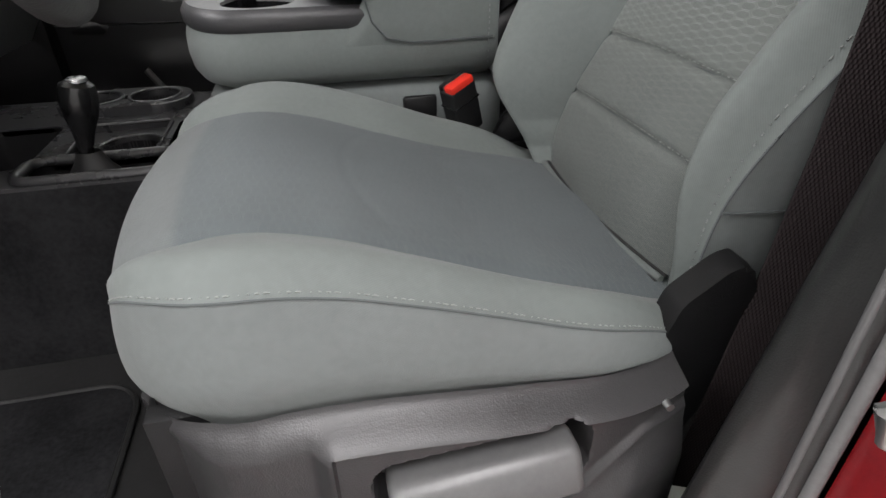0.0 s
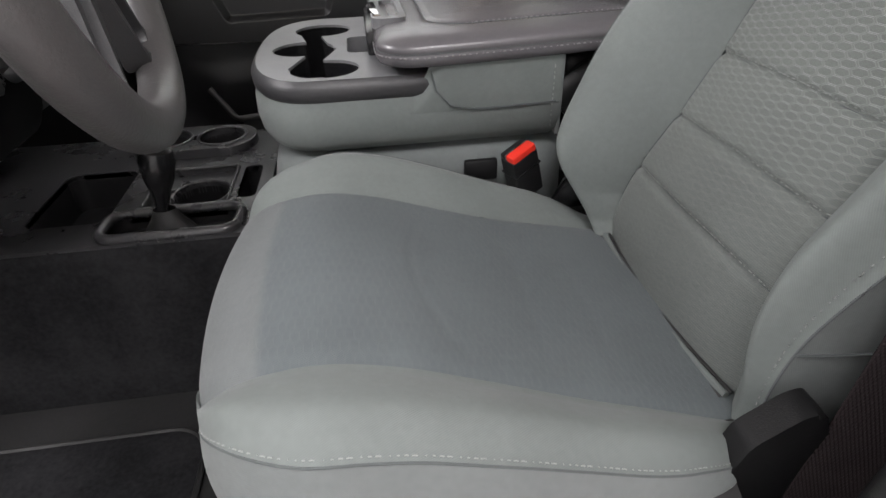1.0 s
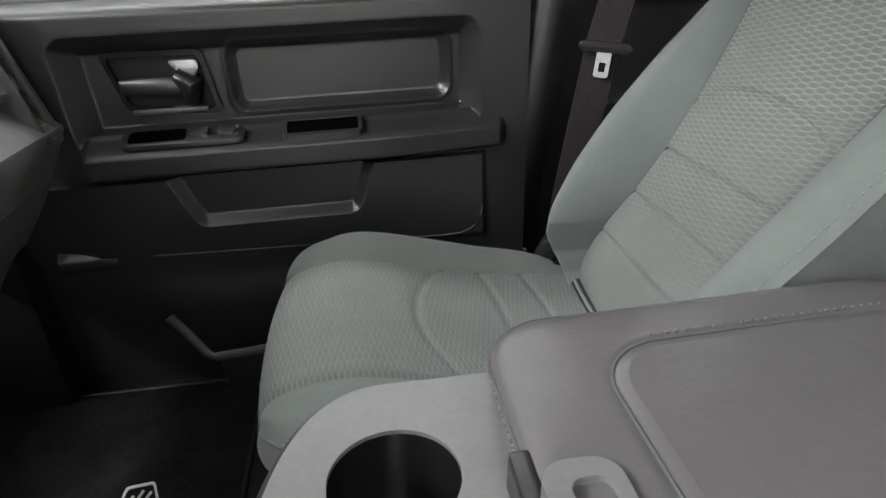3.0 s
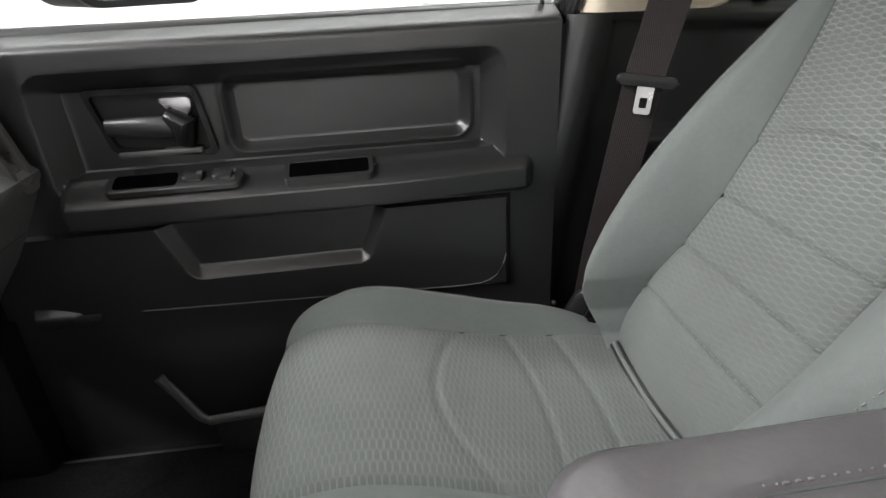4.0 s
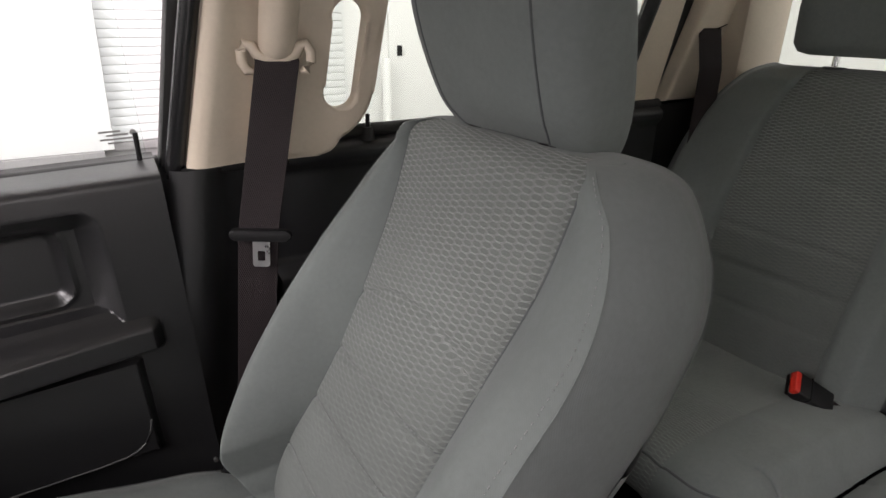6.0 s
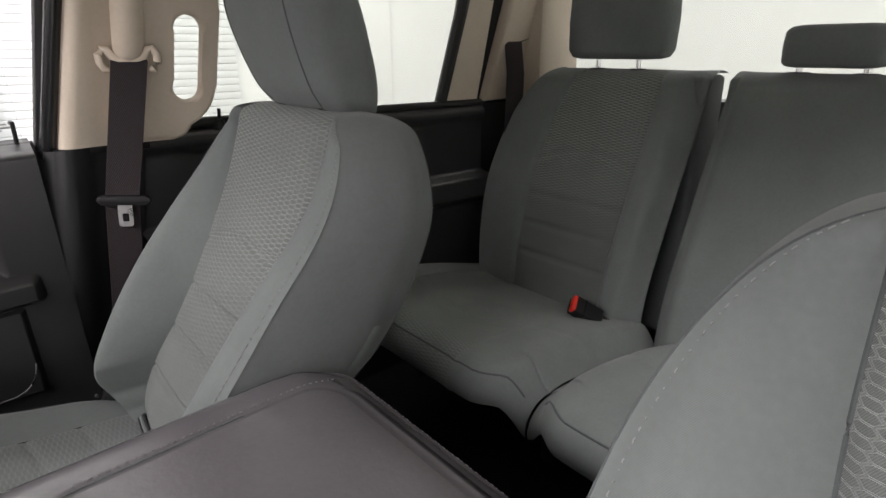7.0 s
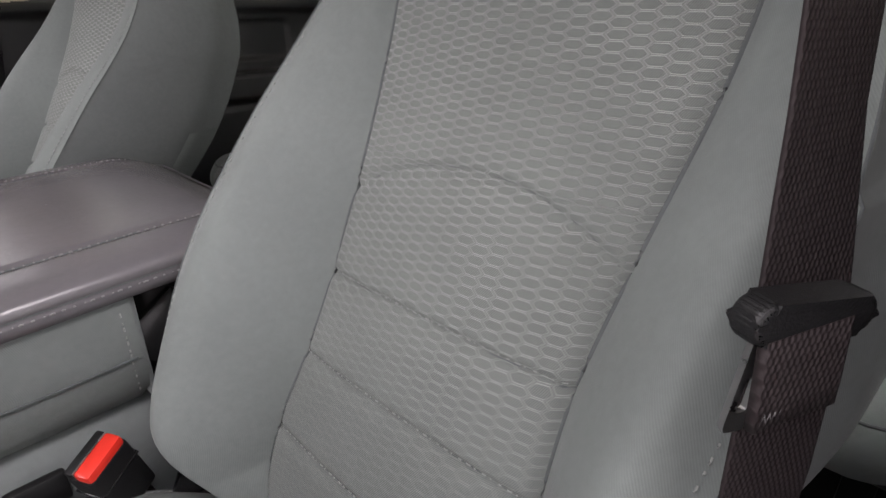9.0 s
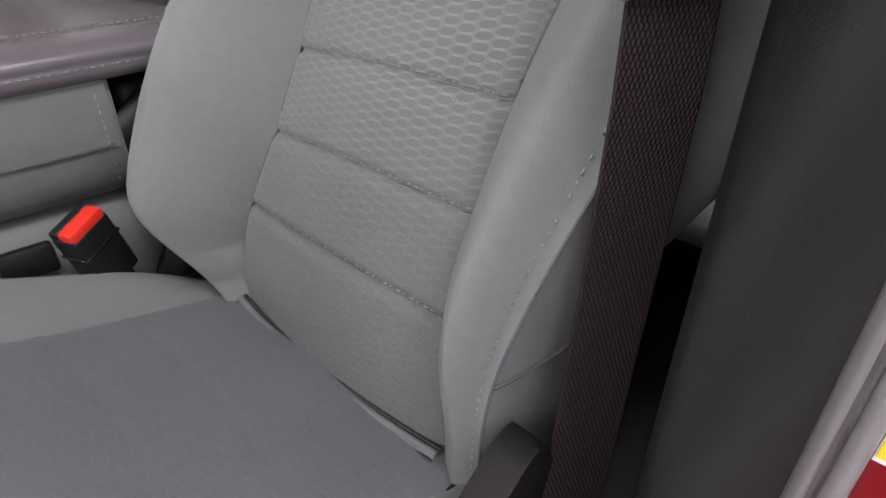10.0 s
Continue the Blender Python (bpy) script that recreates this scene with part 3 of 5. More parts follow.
    def cush(zone, t, row, sg=1):
        x, dz, down = row
        if zone == "insert":
            sg = 1 if t > 0 else -1
        b, c, w = heights(x, sg)
        h = edge(x, sg)
        w = min(w, h - 0.012)
        if zone == "insert":
            y = w * abs(t)
            z = c + 0.004 * (1 - t * t) + (b - c) * 0.25 * t * t - 0.005 * smooth_step(0.92, 1, abs(t))
            u = 0.205 + 0.045 * t * t
            g = math.exp(-((x - u) / 0.0035) ** 2) + 0.8 * sum(math.exp(-((x - s - 0.012 * (1 - t * t)) / 0.0035) ** 2) for s in (0.30, 0.36))
            z -= (0.0009 if y0 < 0 else 0.003) * min(g, 1)
        else:
            y = w + (h - w) * (1 - (1 - t) ** 1.2)
            z = -soft(x) * t * t + c + (b - c) * 0.25 - 0.005 * (1 - smooth_step(0, 0.2, t)) + ((b - c) * 0.75 + 0.004) * smooth_step(0, 0.6, t) - 0.012 * smooth_step(0.55, 1, t)
        z = float(z) + dz * (0.74 if zone == "insert" else 0.74 - 0.19 * t * t)
        if down:
            z += (base_z(x) - z) * down
            x -= bulge(down)
        x -= nose * float(smooth_step(0.15, XF, row[0])) * max(0.0, 1 - (y / 0.136) ** 2)
        return (shift(x), y0 + sg * y, z)

    def side(t, i, sg):
        x, dz, _ = top_rows[i]
        b, c, w = heights(x, sg)
        e = 0.002
        slope = (edge(x + e, sg) - edge(max(x - e, XF), sg)) / (e + min(e, x - XF))
        n = Vector((-slope, 1)).normalized() if x > XF else Vector((-1, 0))
        if x > 0.175:
            n = Vector((0, 1))
        top = b - 0.008 + 0.55 * dz - soft(x)
        q = bulge(t, abs(n.x))
        return (shift(x + n.x * q), y0 + sg * (edge(x, sg) + n.y * q), top + (base_z(x) - top) * t)
    mk = lambda zone, ts, sg=1: np.array([[cush(zone, t, r, sg) for t in ts] for r in path])
    ci = mk("insert", np.linspace(-1, 1, 41))
    sheet("cushion_insert", ci, HONEY_SEAT if y0 < 0 else HONEY_PASS, seat, "worn slate-grey honeycomb cloth seat panel" if y0 < 0 else "grey-green honeycomb cloth seat panel")
    n0 = len(drop)
    for sg in (1, -1):
        cb = mk("bolster", np.linspace(0, 1, 14), sg)
        sheet("cushion_bolster", cb, CLOTH, seat, "plain grey-green cloth bolster")
        cs = np.array([[side(t, i, sg) for t in np.linspace(0, 1, 14)] for i in range(len(top_rows))])
        cs[:, 0] = cb[n0:, -1]
        sheet("cushion_side", cs, CLOTH_SIDE, seat, "plain grey cloth cushion side")
        part("seam", tube([tuple(p) for p in cb[n0 + 6:-10, -1]][::2], 0.0009, 6), SEAM_SHADOW, seat)
        ln = [Vector(p) for p in cb[n0 + 6:-10, -2]]
        part("stitching", stitches(ln, [(0, 0, 1)] * len(ln), 0.0035, 0.0018, 0.0005, 0.0004), THREAD, seat, "pale grey double-stitched thread")
    deep = 0.020 if y0 > 0 else 0.0
    crease = lambda o, dz: [(0.4605 - 0.010 * (1 - (t / 0.145) ** 2) - deep + o, y0 + t, 0.3540 + 0.16 * deep + dz + 0.003 * abs(t / 0.14)) for t in np.linspace(-0.138, 0.138, 24)]
    part("crease_welt", tube(crease(-0.005, 0.0015), 0.0032, 8), CLOTH, seat)
    # Two dark lines beside the welt paint the shade of the crease.
    for o, dz in ((-0.0005, 0.0035), (-0.0095, -0.0005)):
        part("seam", tube(crease(o, dz), 0.0016, 6), CREASE_SHADE, seat)

    # headrest
    low = 0.025
    hr = []
    for z, hx, hy, cx in [(0.852, 0.020, 0.080, 0.738), (0.856, 0.036, 0.100, 0.738), (0.868, 0.047, 0.112, 0.736), (0.90, 0.055, 0.122, 0.728), (0.95, 0.058, 0.130, 0.712), (1.00, 0.056, 0.134, 0.698), (1.035, 0.047, 0.130, 0.690), (1.055, 0.032, 0.115, 0.686), (1.06, 0.012, 0.09, 0.686)]:
        hr.append([(cx + hx * math.copysign(abs(math.cos(a)) ** 0.55, math.cos(a)), y0 + hy * math.copysign(abs(math.sin(a)) ** 0.55, math.sin(a)), z - low - 0.012 * math.cos(a) * (z < 0.88)) for a in np.linspace(0, 2 * math.pi, 49)[:-1]])
    hr = np.array(hr)
    fine = []
    for s in np.linspace(0, len(hr) - 1, 40):
        i = min(int(s), len(hr) - 2)
        u = s - i
        m0 = (hr[min(i + 1, len(hr) - 1)] - hr[max(i - 1, 0)]) / 2
        m1 = (hr[min(i + 2, len(hr) - 1)] - hr[i]) / 2
        fine.append((2 * u**3 - 3 * u**2 + 1) * hr[i] + (u**3 - 2 * u**2 + u) * m0 + (3 * u**2 - 2 * u**3) * hr[i + 1] + (u**3 - u**2) * m1)
    fine = np.array(fine)
    head = sheet("headrest", fine, CLOTH, seat, "grey cloth headrest cushion", close_u=True)
    for k in (20, 28):
        col = fine[:, k]
        part("seam", tube([tuple(p) for p in col[2:-2]], 0.0014, 6), SEAM_SHADOW, head)
    under = bmesh.new()
    under.faces.new([under.verts.new(tuple(p)) for p in fine[0]])
    part("headrest_base", under, CLOTH, head)
    for dy in (-0.062, 0.062):
        part("headrest_post", tube([(0.722, y0 + dy, 0.80), (0.728, y0 + dy, 0.88 - low)], 0.0065, 12), CHROME, seat, "chrome headrest post")
        part("post_collar", prism([(0.722 + 0.020 * math.cos(a), y0 + dy + 0.026 * math.sin(a)) for a in np.linspace(0, 2 * math.pi, 21)[:-1]], lambda u, v, h: (u, v, h), 0.855 - low, 0.8705 - low, 0.002), BLACK, seat, "black plastic post collar")

    # base: shell, side valance with lever
    yo = lambda d: y0 + out * d
    shell = [[(0.066 + 0.030 * s, yo(d), z) for d in np.linspace(-0.21, 0.19, 20)] for s, z in ((0, 0.375), (0.1, 0.34), (0.6, 0.26), (1.4, 0.20), (2.0, 0.14))]
    sheet("base_front", np.array(shell), BASE, seat, "charcoal plastic seat base")
    X = np.linspace(0.056, 0.425, 200)
    Z = np.linspace(0, 1, 120)
    top_z = lambda x: 0.371 - 0.012 * smooth_step(0.16, 0.05, x) - 0.023 * smooth_step(0.16, 0.42, x) - 0.01 * smooth_step(0.42, 0.47, x)
    bot_z = lambda x: 0.15 + 0.05 * smooth_step(0.25, 0.47, x)
    hollow = rbox(0.270, 0.310, 0.074, 0.027, 0.017, 3)
    pan = np.zeros((120, 200, 3))
    for i, s in enumerate(Z):
        for j, x in enumerate(X):
            z = float(top_z(x) + (bot_z(x) - top_z(x)) * s)
            d = min(0.226, 0.5 * (edge(x - 0.004) + edge(x - 0.004, out)) + 0.003) + 0.028 * float(smooth_step(0.0, 0.10, s)) * float(smooth_step(0.045, 0.11, x)) + 0.002 * s
            d -= 0.012 * float(smooth_step(0.174, 0.158, x)) * float(smooth_step(0.03, 0.10, s))
            low = z - 0.215 - 0.105 * float(smooth_step(0.27, 0.40, x))
            d -= 0.0045 * (x > 0.174) * (s > 0.088) * float(smooth_step(-0.004, 0.004, low))
            d += 0.010 * float(smooth_step(-0.004, -0.05, z - 0.215 - 0.105 * float(smooth_step(0.27, 0.40, x)))) * float(smooth_step(0.17, 0.2, x))
            d -= 0.030 * float(smooth_step(0.0015, -0.004, hollow(x, z)))
            pan[i, j] = (x, yo(d), z)
    sheet("base_valance", pan, BASE, seat, "charcoal grained plastic side cover", sharp=35)
    plan = [(x, 0.5 * (edge(x) + edge(x, out)) - 0.006) for x in np.linspace(0.045, 0.40, 30)]
    part("base_rim", prism([(0.045, 0.0)] + plan + [(0.40, 0.0)], lambda u, v, h: (u, yo(v), h), 0.322, 0.340), BASE, seat)
    lev = box(-0.066, 0.064, -0.014, 0.014, -0.0165, 0.0165, 0.007, 4)
    for v in lev.verts:
        v.co.y -= out * 0.014 * float(smooth_step(-0.002, 0.018, v.co.z))
        v.co.z *= 1 - 0.12 * float(smooth_step(0.02, -0.06, v.co.x))
        v.co.y += out * 0.004 * math.cos(v.co.x * 25)
    part("height_lever", move(lev, Matrix.Translation((0.270, yo(0.256), 0.305)) @ pose(0, 0, 0, 0, -3, 0)), LEVER, seat, "grey satin plastic adjuster lever")
    part("trim_screw", tube([(0.392, yo(0.252), 0.347), (0.392, yo(0.2575), 0.347)], 0.003, 10), STEEL, seat)
    part("recliner_boss", tube([(0.420 - deep, y0 + 0.200, 0.310), (0.430 - deep, y0 + 0.204, 0.350), (0.444 - deep, y0 + 0.202, 0.378), (0.470 - deep, y0 + 0.192, 0.405), (0.52 - deep, y0 + 0.18, 0.42)], [0.020, 0.024, 0.026, 0.026, 0.012], 16, flat=0.6, side=(0, 1, 0)), GLOSS, seat, "gloss black recliner cover")
    for dd in (0.166, -0.226) if y0 < 0 else (0.226, -0.226):
        hingec = bmesh.new()
        box(0.425, 0.50, min(yo(dd - 0.014), yo(dd + 0.014)), max(yo(dd - 0.014), yo(dd + 0.014)), 0.20, 0.355 if dd > 0 and y0 < 0 else 0.40, 0.012, 3, hingec)
        for v in hingec.verts:
            v.co.x += 0.30 * (v.co.z - 0.33)
        part("recliner_cover", hingec, BLACK, seat, "black plastic recliner cover")
    cov = prism(soften([(0.412, 0.350), (0.424, 0.388), (0.456, 0.413), (0.472, 0.416), (0.482, 0.390), (0.476, 0.300), (0.430, 0.200), (0.400, 0.200), (0.405, 0.300)], 0.007), lambda u, v, h: (u, yo(h), v), 0.184, 0.208, 0.006, seg=3)
    part("side_cover", cov, BLACK, seat, "black grained plastic hinge cover")
    for d in (-0.19, 0.19):
        part("seat_rail", box(0.02, 0.52, y0 + d - 0.02, y0 + d + 0.02, 0.10, 0.135, 0.004), STEEL, seat, "steel seat rail")
        part("rail_bracket", box(0.06, 0.46, y0 + d - 0.014, y0 + d + 0.014, 0.133, 0.36, 0.003), BLACK, seat)
    for dx, dz in ((0.0, 0.0), (0.016, -0.006)):
        part("rail_bolt", tube([(0.004 + dx, yo(0.062), 0.095), (0.004 + dx, yo(0.062), 0.124 + dz), (0.004 + dx, yo(0.062), 0.130 + dz)], [0.009, 0.009, 0.005], 8), STEEL, seat, "steel rail bolt")
    part("cushion_pan", box(0.10, 0.47, y0 - 0.19, y0 + 0.19, 0.30, 0.325, 0.004), BLACK, seat)
    return seat


front_seat("bucket_seat", -0.441, -1, "grey-green cloth driver seat with worn slate honeycomb insert")
front_seat("bucket_seat", 0.437, 1, "grey-green cloth passenger seat with honeycomb insert, clean")

# ---- centre armrest, a folded middle seat ----
def armrest():
    th = thing("folding_console", "grey cloth fold-down centre armrest with cupholder tray and padded vinyl lid", "armrest", at=(0.25, 0, 0.42))
    outline = lambda inset=0.0: [(0.425 - inset, -0.198 + inset), (0.425 - inset, 0.198 - inset)] + [
        (0.125 - (0.094 - inset) * abs(math.sin(a)) ** 0.85, (0.198 - inset) * math.copysign(abs(math.cos(a)) ** 0.75, math.cos(a))) for a in np.linspace(0.02, math.pi - 0.02, 31)]
    rows = []
    for z, ins in ((0.440, 0.030), (0.436, 0.018), (0.441, 0.006), (0.452, -0.001), (0.47, -0.004), (0.49, -0.003), (0.507, 0.002)):
        rows.append([(x, y, z + (0.0 if x < 0.40 else 0.0)) for x, y in outline(ins)])
    sheet("armrest_body", np.array(rows), CLOTH, th, "plain grey cloth body", close_u=True)
    low = bmesh.new()
    low.faces.new([low.verts.new(p) for p in rows[0]])
    part("armrest_underside", low, CLOTH_SIDE, th)
    # raised rear flanks under the lid
    for sg in (-1, 1):
        P = np.array([[(xf + (0.427 - xf) * u, sg * (0.1975 + (0.0040 + 0.0030 * float(smooth_step(0.0, 0.3, s))) * float(smooth_step(0.0, 0.10, u)) - 0.001 * s), 0.484 + 0.064 * s) for u in np.linspace(0, 1, 40)] for s, xf in ((s, 0.215 + 0.050 * s ** 0.6) for s in np.linspace(0, 1, 10))])
        sheet("armrest_flank", P, CLOTH, th, "plain grey cloth flank")
        pk = [(0.262, 0.536), (0.268, 0.512), (0.285, 0.492), (0.315, 0.486), (0.36, 0.486), (0.422, 0.488)]
        part("seam", tube([(x, sg * 0.2045, z) for x, z in pk], 0.0012, 6), SEAM_SHADOW, th)
        ln = [Vector((0.417, sg * (0.2043 if z > 0.49 else 0.2025), z)) for z in np.linspace(0.535, 0.448, 20)]
        part("stitching", stitches(ln, [(0, sg, 0)] * 20, 0.004, 0.003, 0.0008), THREAD, th)
    part("armrest_rear", box(0.4255, 0.432, -0.199, 0.199, 0.44, 0.545, 0.002), CLOTH_SIDE, th)
    # tray: band and top with wells
    band = [[(x, y, z) for x, y in outline(ins)] for z, ins in ((0.505, 0.001), (0.509, -0.002), (0.520, -0.003), (0.527, 0.001), (0.531, 0.006))]
    sheet("tray_band", np.array(band), BAND, th, "dark grained plastic band", close_u=True)
    out = outline(0.006)

    def inside(x, y):
        if x > 0.125:
            return max(abs(y) - 0.1925, x - 0.30)
        return (math.sqrt(((0.125 - x) / 0.0885) ** 2.35 + abs(y / 0.1925) ** 2.67) - 1) * 0.09
    wells = union(circle(0.124, 0.098, 0.043), circle(0.100, -0.022, 0.043), circle(0.133, -0.138, 0.044),
                  rbox(0.112, 0.04, 0.014, 0.06, 0.006, 12), rbox(0.117, -0.08, 0.016, 0.06, 0.006, -16), )
    slot = rbox(0.186, -0.012, 0.024, 0.050, 0.012)
    both = union(wells, slot)
    top = plate(0.03, 0.31, -0.205, 0.205, 0.004, inside, both, None)
    skirt(top, True, 0.004, lambda e: both(*((e.verts[0].co + e.verts[1].co) / 2).xy) < 0.003)
    for v in top.verts:
        v.co.z += 0.531
    part("cup_tray", top, TRAY, th, "smooth grey plastic cupholder tray")
    for f, depth, nm, b in ((wells, 0.070, "cup_well", (0.05, 0.19, -0.19, 0.15)), (slot, 0.022, "coin_slot", (0.15, 0.22, -0.07, 0.05))):
        w = plate(b[0], b[1], b[2], b[3], 0.004, f, lambda x, y: 1.0, None)
        rims = [e for e in w.edges if len(e.link_faces) == 1]
        g = bmesh.ops.extrude_edge_only(w, edges=rims)
        for v in g["geom"]:
            if isinstance(v, bmesh.types.BMVert):
                v.co.z += depth
        for v in w.verts:
            v.co.z += 0.5275 - depth
        part(nm, w, GLOSS if depth > 0.03 else TRAY, th, "glossy black plastic well" if depth > 0.03 else "shallow grey coin slot")
    dv = bmesh.new()
    box(0.104, 0.128, -0.094, -0.070, 0.46, 0.503, 0.003, 2, dv)
    part("well_divider", dv, TRAY, th, "grey plastic divider tongue")
    # lid
    x0, x1, hy = 0.205, 0.588, 0.205

    def loop_out(lx0, lx1, lh, rf, rr, g):
        o = []
        for cx, cy, a, r in ((lx1 - rr, lh - rr, 0, rr), (lx0 + rf, lh - rf, 90, rf), (lx0 + rf, -lh + rf, 180, rf), (lx1 - rr, -lh + rr, 270, rr)):
            o += [(cx + (r + g) * math.cos(radians(a + 90 * k / 8)), cy + (r + g) * math.sin(radians(a + 90 * k / 8))) for k in range(9)]
        # points along the straight sides
        full = []
        for p, q in zip(o, o[1:] + o[:1]):
            n = 10 if math.hypot(p[0] - q[0], p[1] - q[1]) > 0.08 else 1
            full += [(p[0] + (q[0] - p[0]) * k / n, p[1] + (q[1] - p[1]) * k / n) for k in range(n)]
        return full
    lid_out = lambda g: loop_out(x0, x1, hy, 0.045, 0.05, g)
    pad_out = lambda g: loop_out(0.268, 0.566, 0.150, 0.050, 0.045, g)
    up = lambda x: 0.009 * float(smooth_step(0.2, 0.6, x))
    tail = lambda x: 0.012 * float(smooth_step(0.50, 0.585, x)) ** 2
    rows = []
    for z, g in ((0.541, -0.010), (0.540, -0.003), (0.543, 0.004), (0.549, 0.0065), (0.5545, 0.0065), (0.5572, 0.0045), (0.5590, 0.0060), (0.5635, 0.0050), (0.5680, 0.0010), (0.5715, -0.006), (0.5740, -0.015), (0.5755, -0.026)):
        rows.append([(x, y, z + up(x) - (tail(x) if z > 0.556 else 0)) for x, y in lid_out(g)])
    for z, g in ((0.5768, 0.010), (0.5766, 0.003), (0.5750, 0.0), (0.5768, -0.003), (0.5782, -0.010)):
        rows.append([(x, y, z + (0.0016 * float(smooth_step(0.50, 0.56, x)) if g == 0 else 0) + up(x) - tail(x)) for x, y in pad_out(g)])
    lid = sheet("armrest_lid", np.array(rows), LID, th, "padded charcoal vinyl lid with stitched rim", close_u=True)
    inner = pad_out(-0.010)
    crown = [[(0.42 + (x - 0.42) * k, y * k, 0.5782 + up(0.42 + (x - 0.42) * k) - tail(0.42 + (x - 0.42) * k) + 0.003 * (1 - k * k)) for x, y in inner] for k in (1.0, 0.97, 0.9, 0.8, 0.65, 0.5, 0.35, 0.2, 0.08, 0.005)]
    sheet("lid_pad", np.array(crown), LID, lid, "smooth grained vinyl pad", close_u=True)
    line = [(x, y) for x, y in pad_out(0.0)]
    k0 = next(i for i in range(len(line)) if line[i][0] <= 0.47 and line[i - 1][0] > 0.47)
    line = line[k0:] + line[:k0]
    front = [p for p in line if p[0] <= 0.47]
    part("seam", tube([(x, y, 0.5757 + up(x)) for x, y in front], 0.0013, 6), SEAM_SHADOW, lid)
    ln = [Vector((x, y, 0.5528 + up(x))) for x, y in lid_out(0.0072)]
    ln = ln + ln[:1]
    dense = [a.lerp(b, u) for a, b in zip(ln, ln[1:]) for u in np.linspace(0, 1, 8 if (b - a).length > 0.02 else 3)[:-1]]
    part("stitching", stitches(dense, [(0, 0, 1)] * len(dense), 0.005, 0.002, 0.0007), LID_THREAD, lid, "grey stitched thread")
    part("seam", tube([(x, y, 0.5574 + up(x) - tail(x)) for x, y in lid_out(0.0045)], 0.0009, 6, closed=True), SEAM_SHADOW, lid)
    for sg in (-1, 1):
        ln = [Vector((x, sg * 0.1545, 0.5772 + up(x) - tail(x))) for x in np.linspace(0.31, 0.566, 70)]
        part("stitching", stitches(ln, [(0, 0, 1)] * 70, 0.0045, 0.0025, 0.0008), LID_THREAD, lid, "pale grey stitched thread")
    # latch
    flat = lambda u, v, h: (u, v, h)
    part("latch_housing", ring(rounded(0.199, 0.244, -0.104, 0.050, 0.016), rounded(0.213, 0.236, -0.086, 0.036, 0.008), flat, 0.560, 0.5805), TRAY, lid, "grey plastic latch housing")
    part("latch_recess", prism(rounded(0.210, 0.238, -0.088, 0.038, 0.008), flat, 0.558, 0.5745), LEVER, lid, "satin grey release paddle")
    part("latch_button", prism([(0.2015, -0.086), (0.2115, -0.084), (0.2075, -0.034), (0.2075, 0.016), (0.1985, 0.016), (0.1970, -0.034)], flat, 0.562, 0.5825, 0.002), CHROME, lid, "polished chrome latch bar")
    part("latch_face", box(0.190, 0.206, -0.112, 0.075, 0.536, 0.567, 0.004, 2), GLOSS, lid, "gloss black latch face")
    for sg in (-1, 1):
        bm = tube([(0.435, sg * 0.17, 0.47), (0.470, sg * 0.17, 0.50), (0.51, sg * 0.17, 0.47)], 0.03, 14, flat=0.5, side=(0, 1, 0))
        part("hinge_cover", bm, BLACK, th, "black plastic hinge cover")
    part("hinge_body", box(0.44, 0.58, -0.16, 0.16, 0.36, 0.54, 0.02, 3), BLACK, th)
    return th


ar = armrest()
ar.scale.y = 0.93
ar.location.z -= 0.006

# middle seat cushion under the armrest
mid = thing("jump_seat", "narrow grey cloth middle seat cushion under the armrest", "car seat", at=(0.25, 0, 0.2))
rows = []
for z, g in ((0.20, -0.004), (0.26, 0.0), (0.34, 0.002), (0.39, 0.001), (0.412, -0.004), (0.422, -0.014), (0.426, -0.03)):
    rows.append([(x * 1.0, y, z) for x, y in ((0.25 + (0.202 + g) * math.copysign(abs(math.cos(a)) ** 0.22, math.cos(a)), (0.182 + g) * math.copysign(abs(math.sin(a)) ** 0.22, math.sin(a))) for a in np.linspace(0, 2 * math.pi, 65)[:-1])])
sheet("cushion", np.array(rows), CLOTH_SIDE, mid, "plain grey cloth", close_u=True)
cap = bmesh.new()
cap.faces.new([cap.verts.new(p) for p in rows[-1]])
part("cushion_top", cap, CLOTH_SIDE, mid)


# ---- seat belts ----
def buckle(name, base, top, wdir, label):
    th = thing(name, label, "seat belt buckle", "buckles", at=base)
    b, t = Vector(base), Vector(top)
    zax = (t - b).normalized()
    xax = (Vector(wdir) - zax * Vector(wdir).dot(zax)).normalized()
    yax = zax.cross(xax)
    m = Matrix((xax, yax, zax)).transposed().to_4x4()
    m.translation = t
    bm = box(-0.021, 0.021, -0.013, 0.013, -0.075, -0.006, 0.004, 3)
    part("buckle_body", move(bm, m), BLACK, th, "black plastic housing")
    part("buckle_collar", move(box(-0.0218, 0.0218, -0.0138, 0.0138, -0.030, -0.0275, 0.001), m), GLOSS, th)
    part("release_button", move(box(-0.0195, 0.0195, -0.0122, 0.0030, -0.012, 0.001, 0.003, 2), m), REDBTN, th, "red release button")
    part("button_frame", move(box(-0.0195, 0.0195, 0.0042, 0.0128, -0.01, -0.0005, 0.002, 2), m), BLACK, th)
    part("tongue_slot", move(box(-0.0185, 0.0185, 0.0030, 0.0042, -0.01, -0.0003), m), STEEL, th, "bright tongue slot edge")
    pts = [b.lerp(t - zax * 0.07, u) for u in np.linspace(0, 1, 6)]
    sheet("buckle_strap", strip(pts, xax, 0.034, 0.002), WEB, th, "dark woven strap", thick=0.003)
    return th


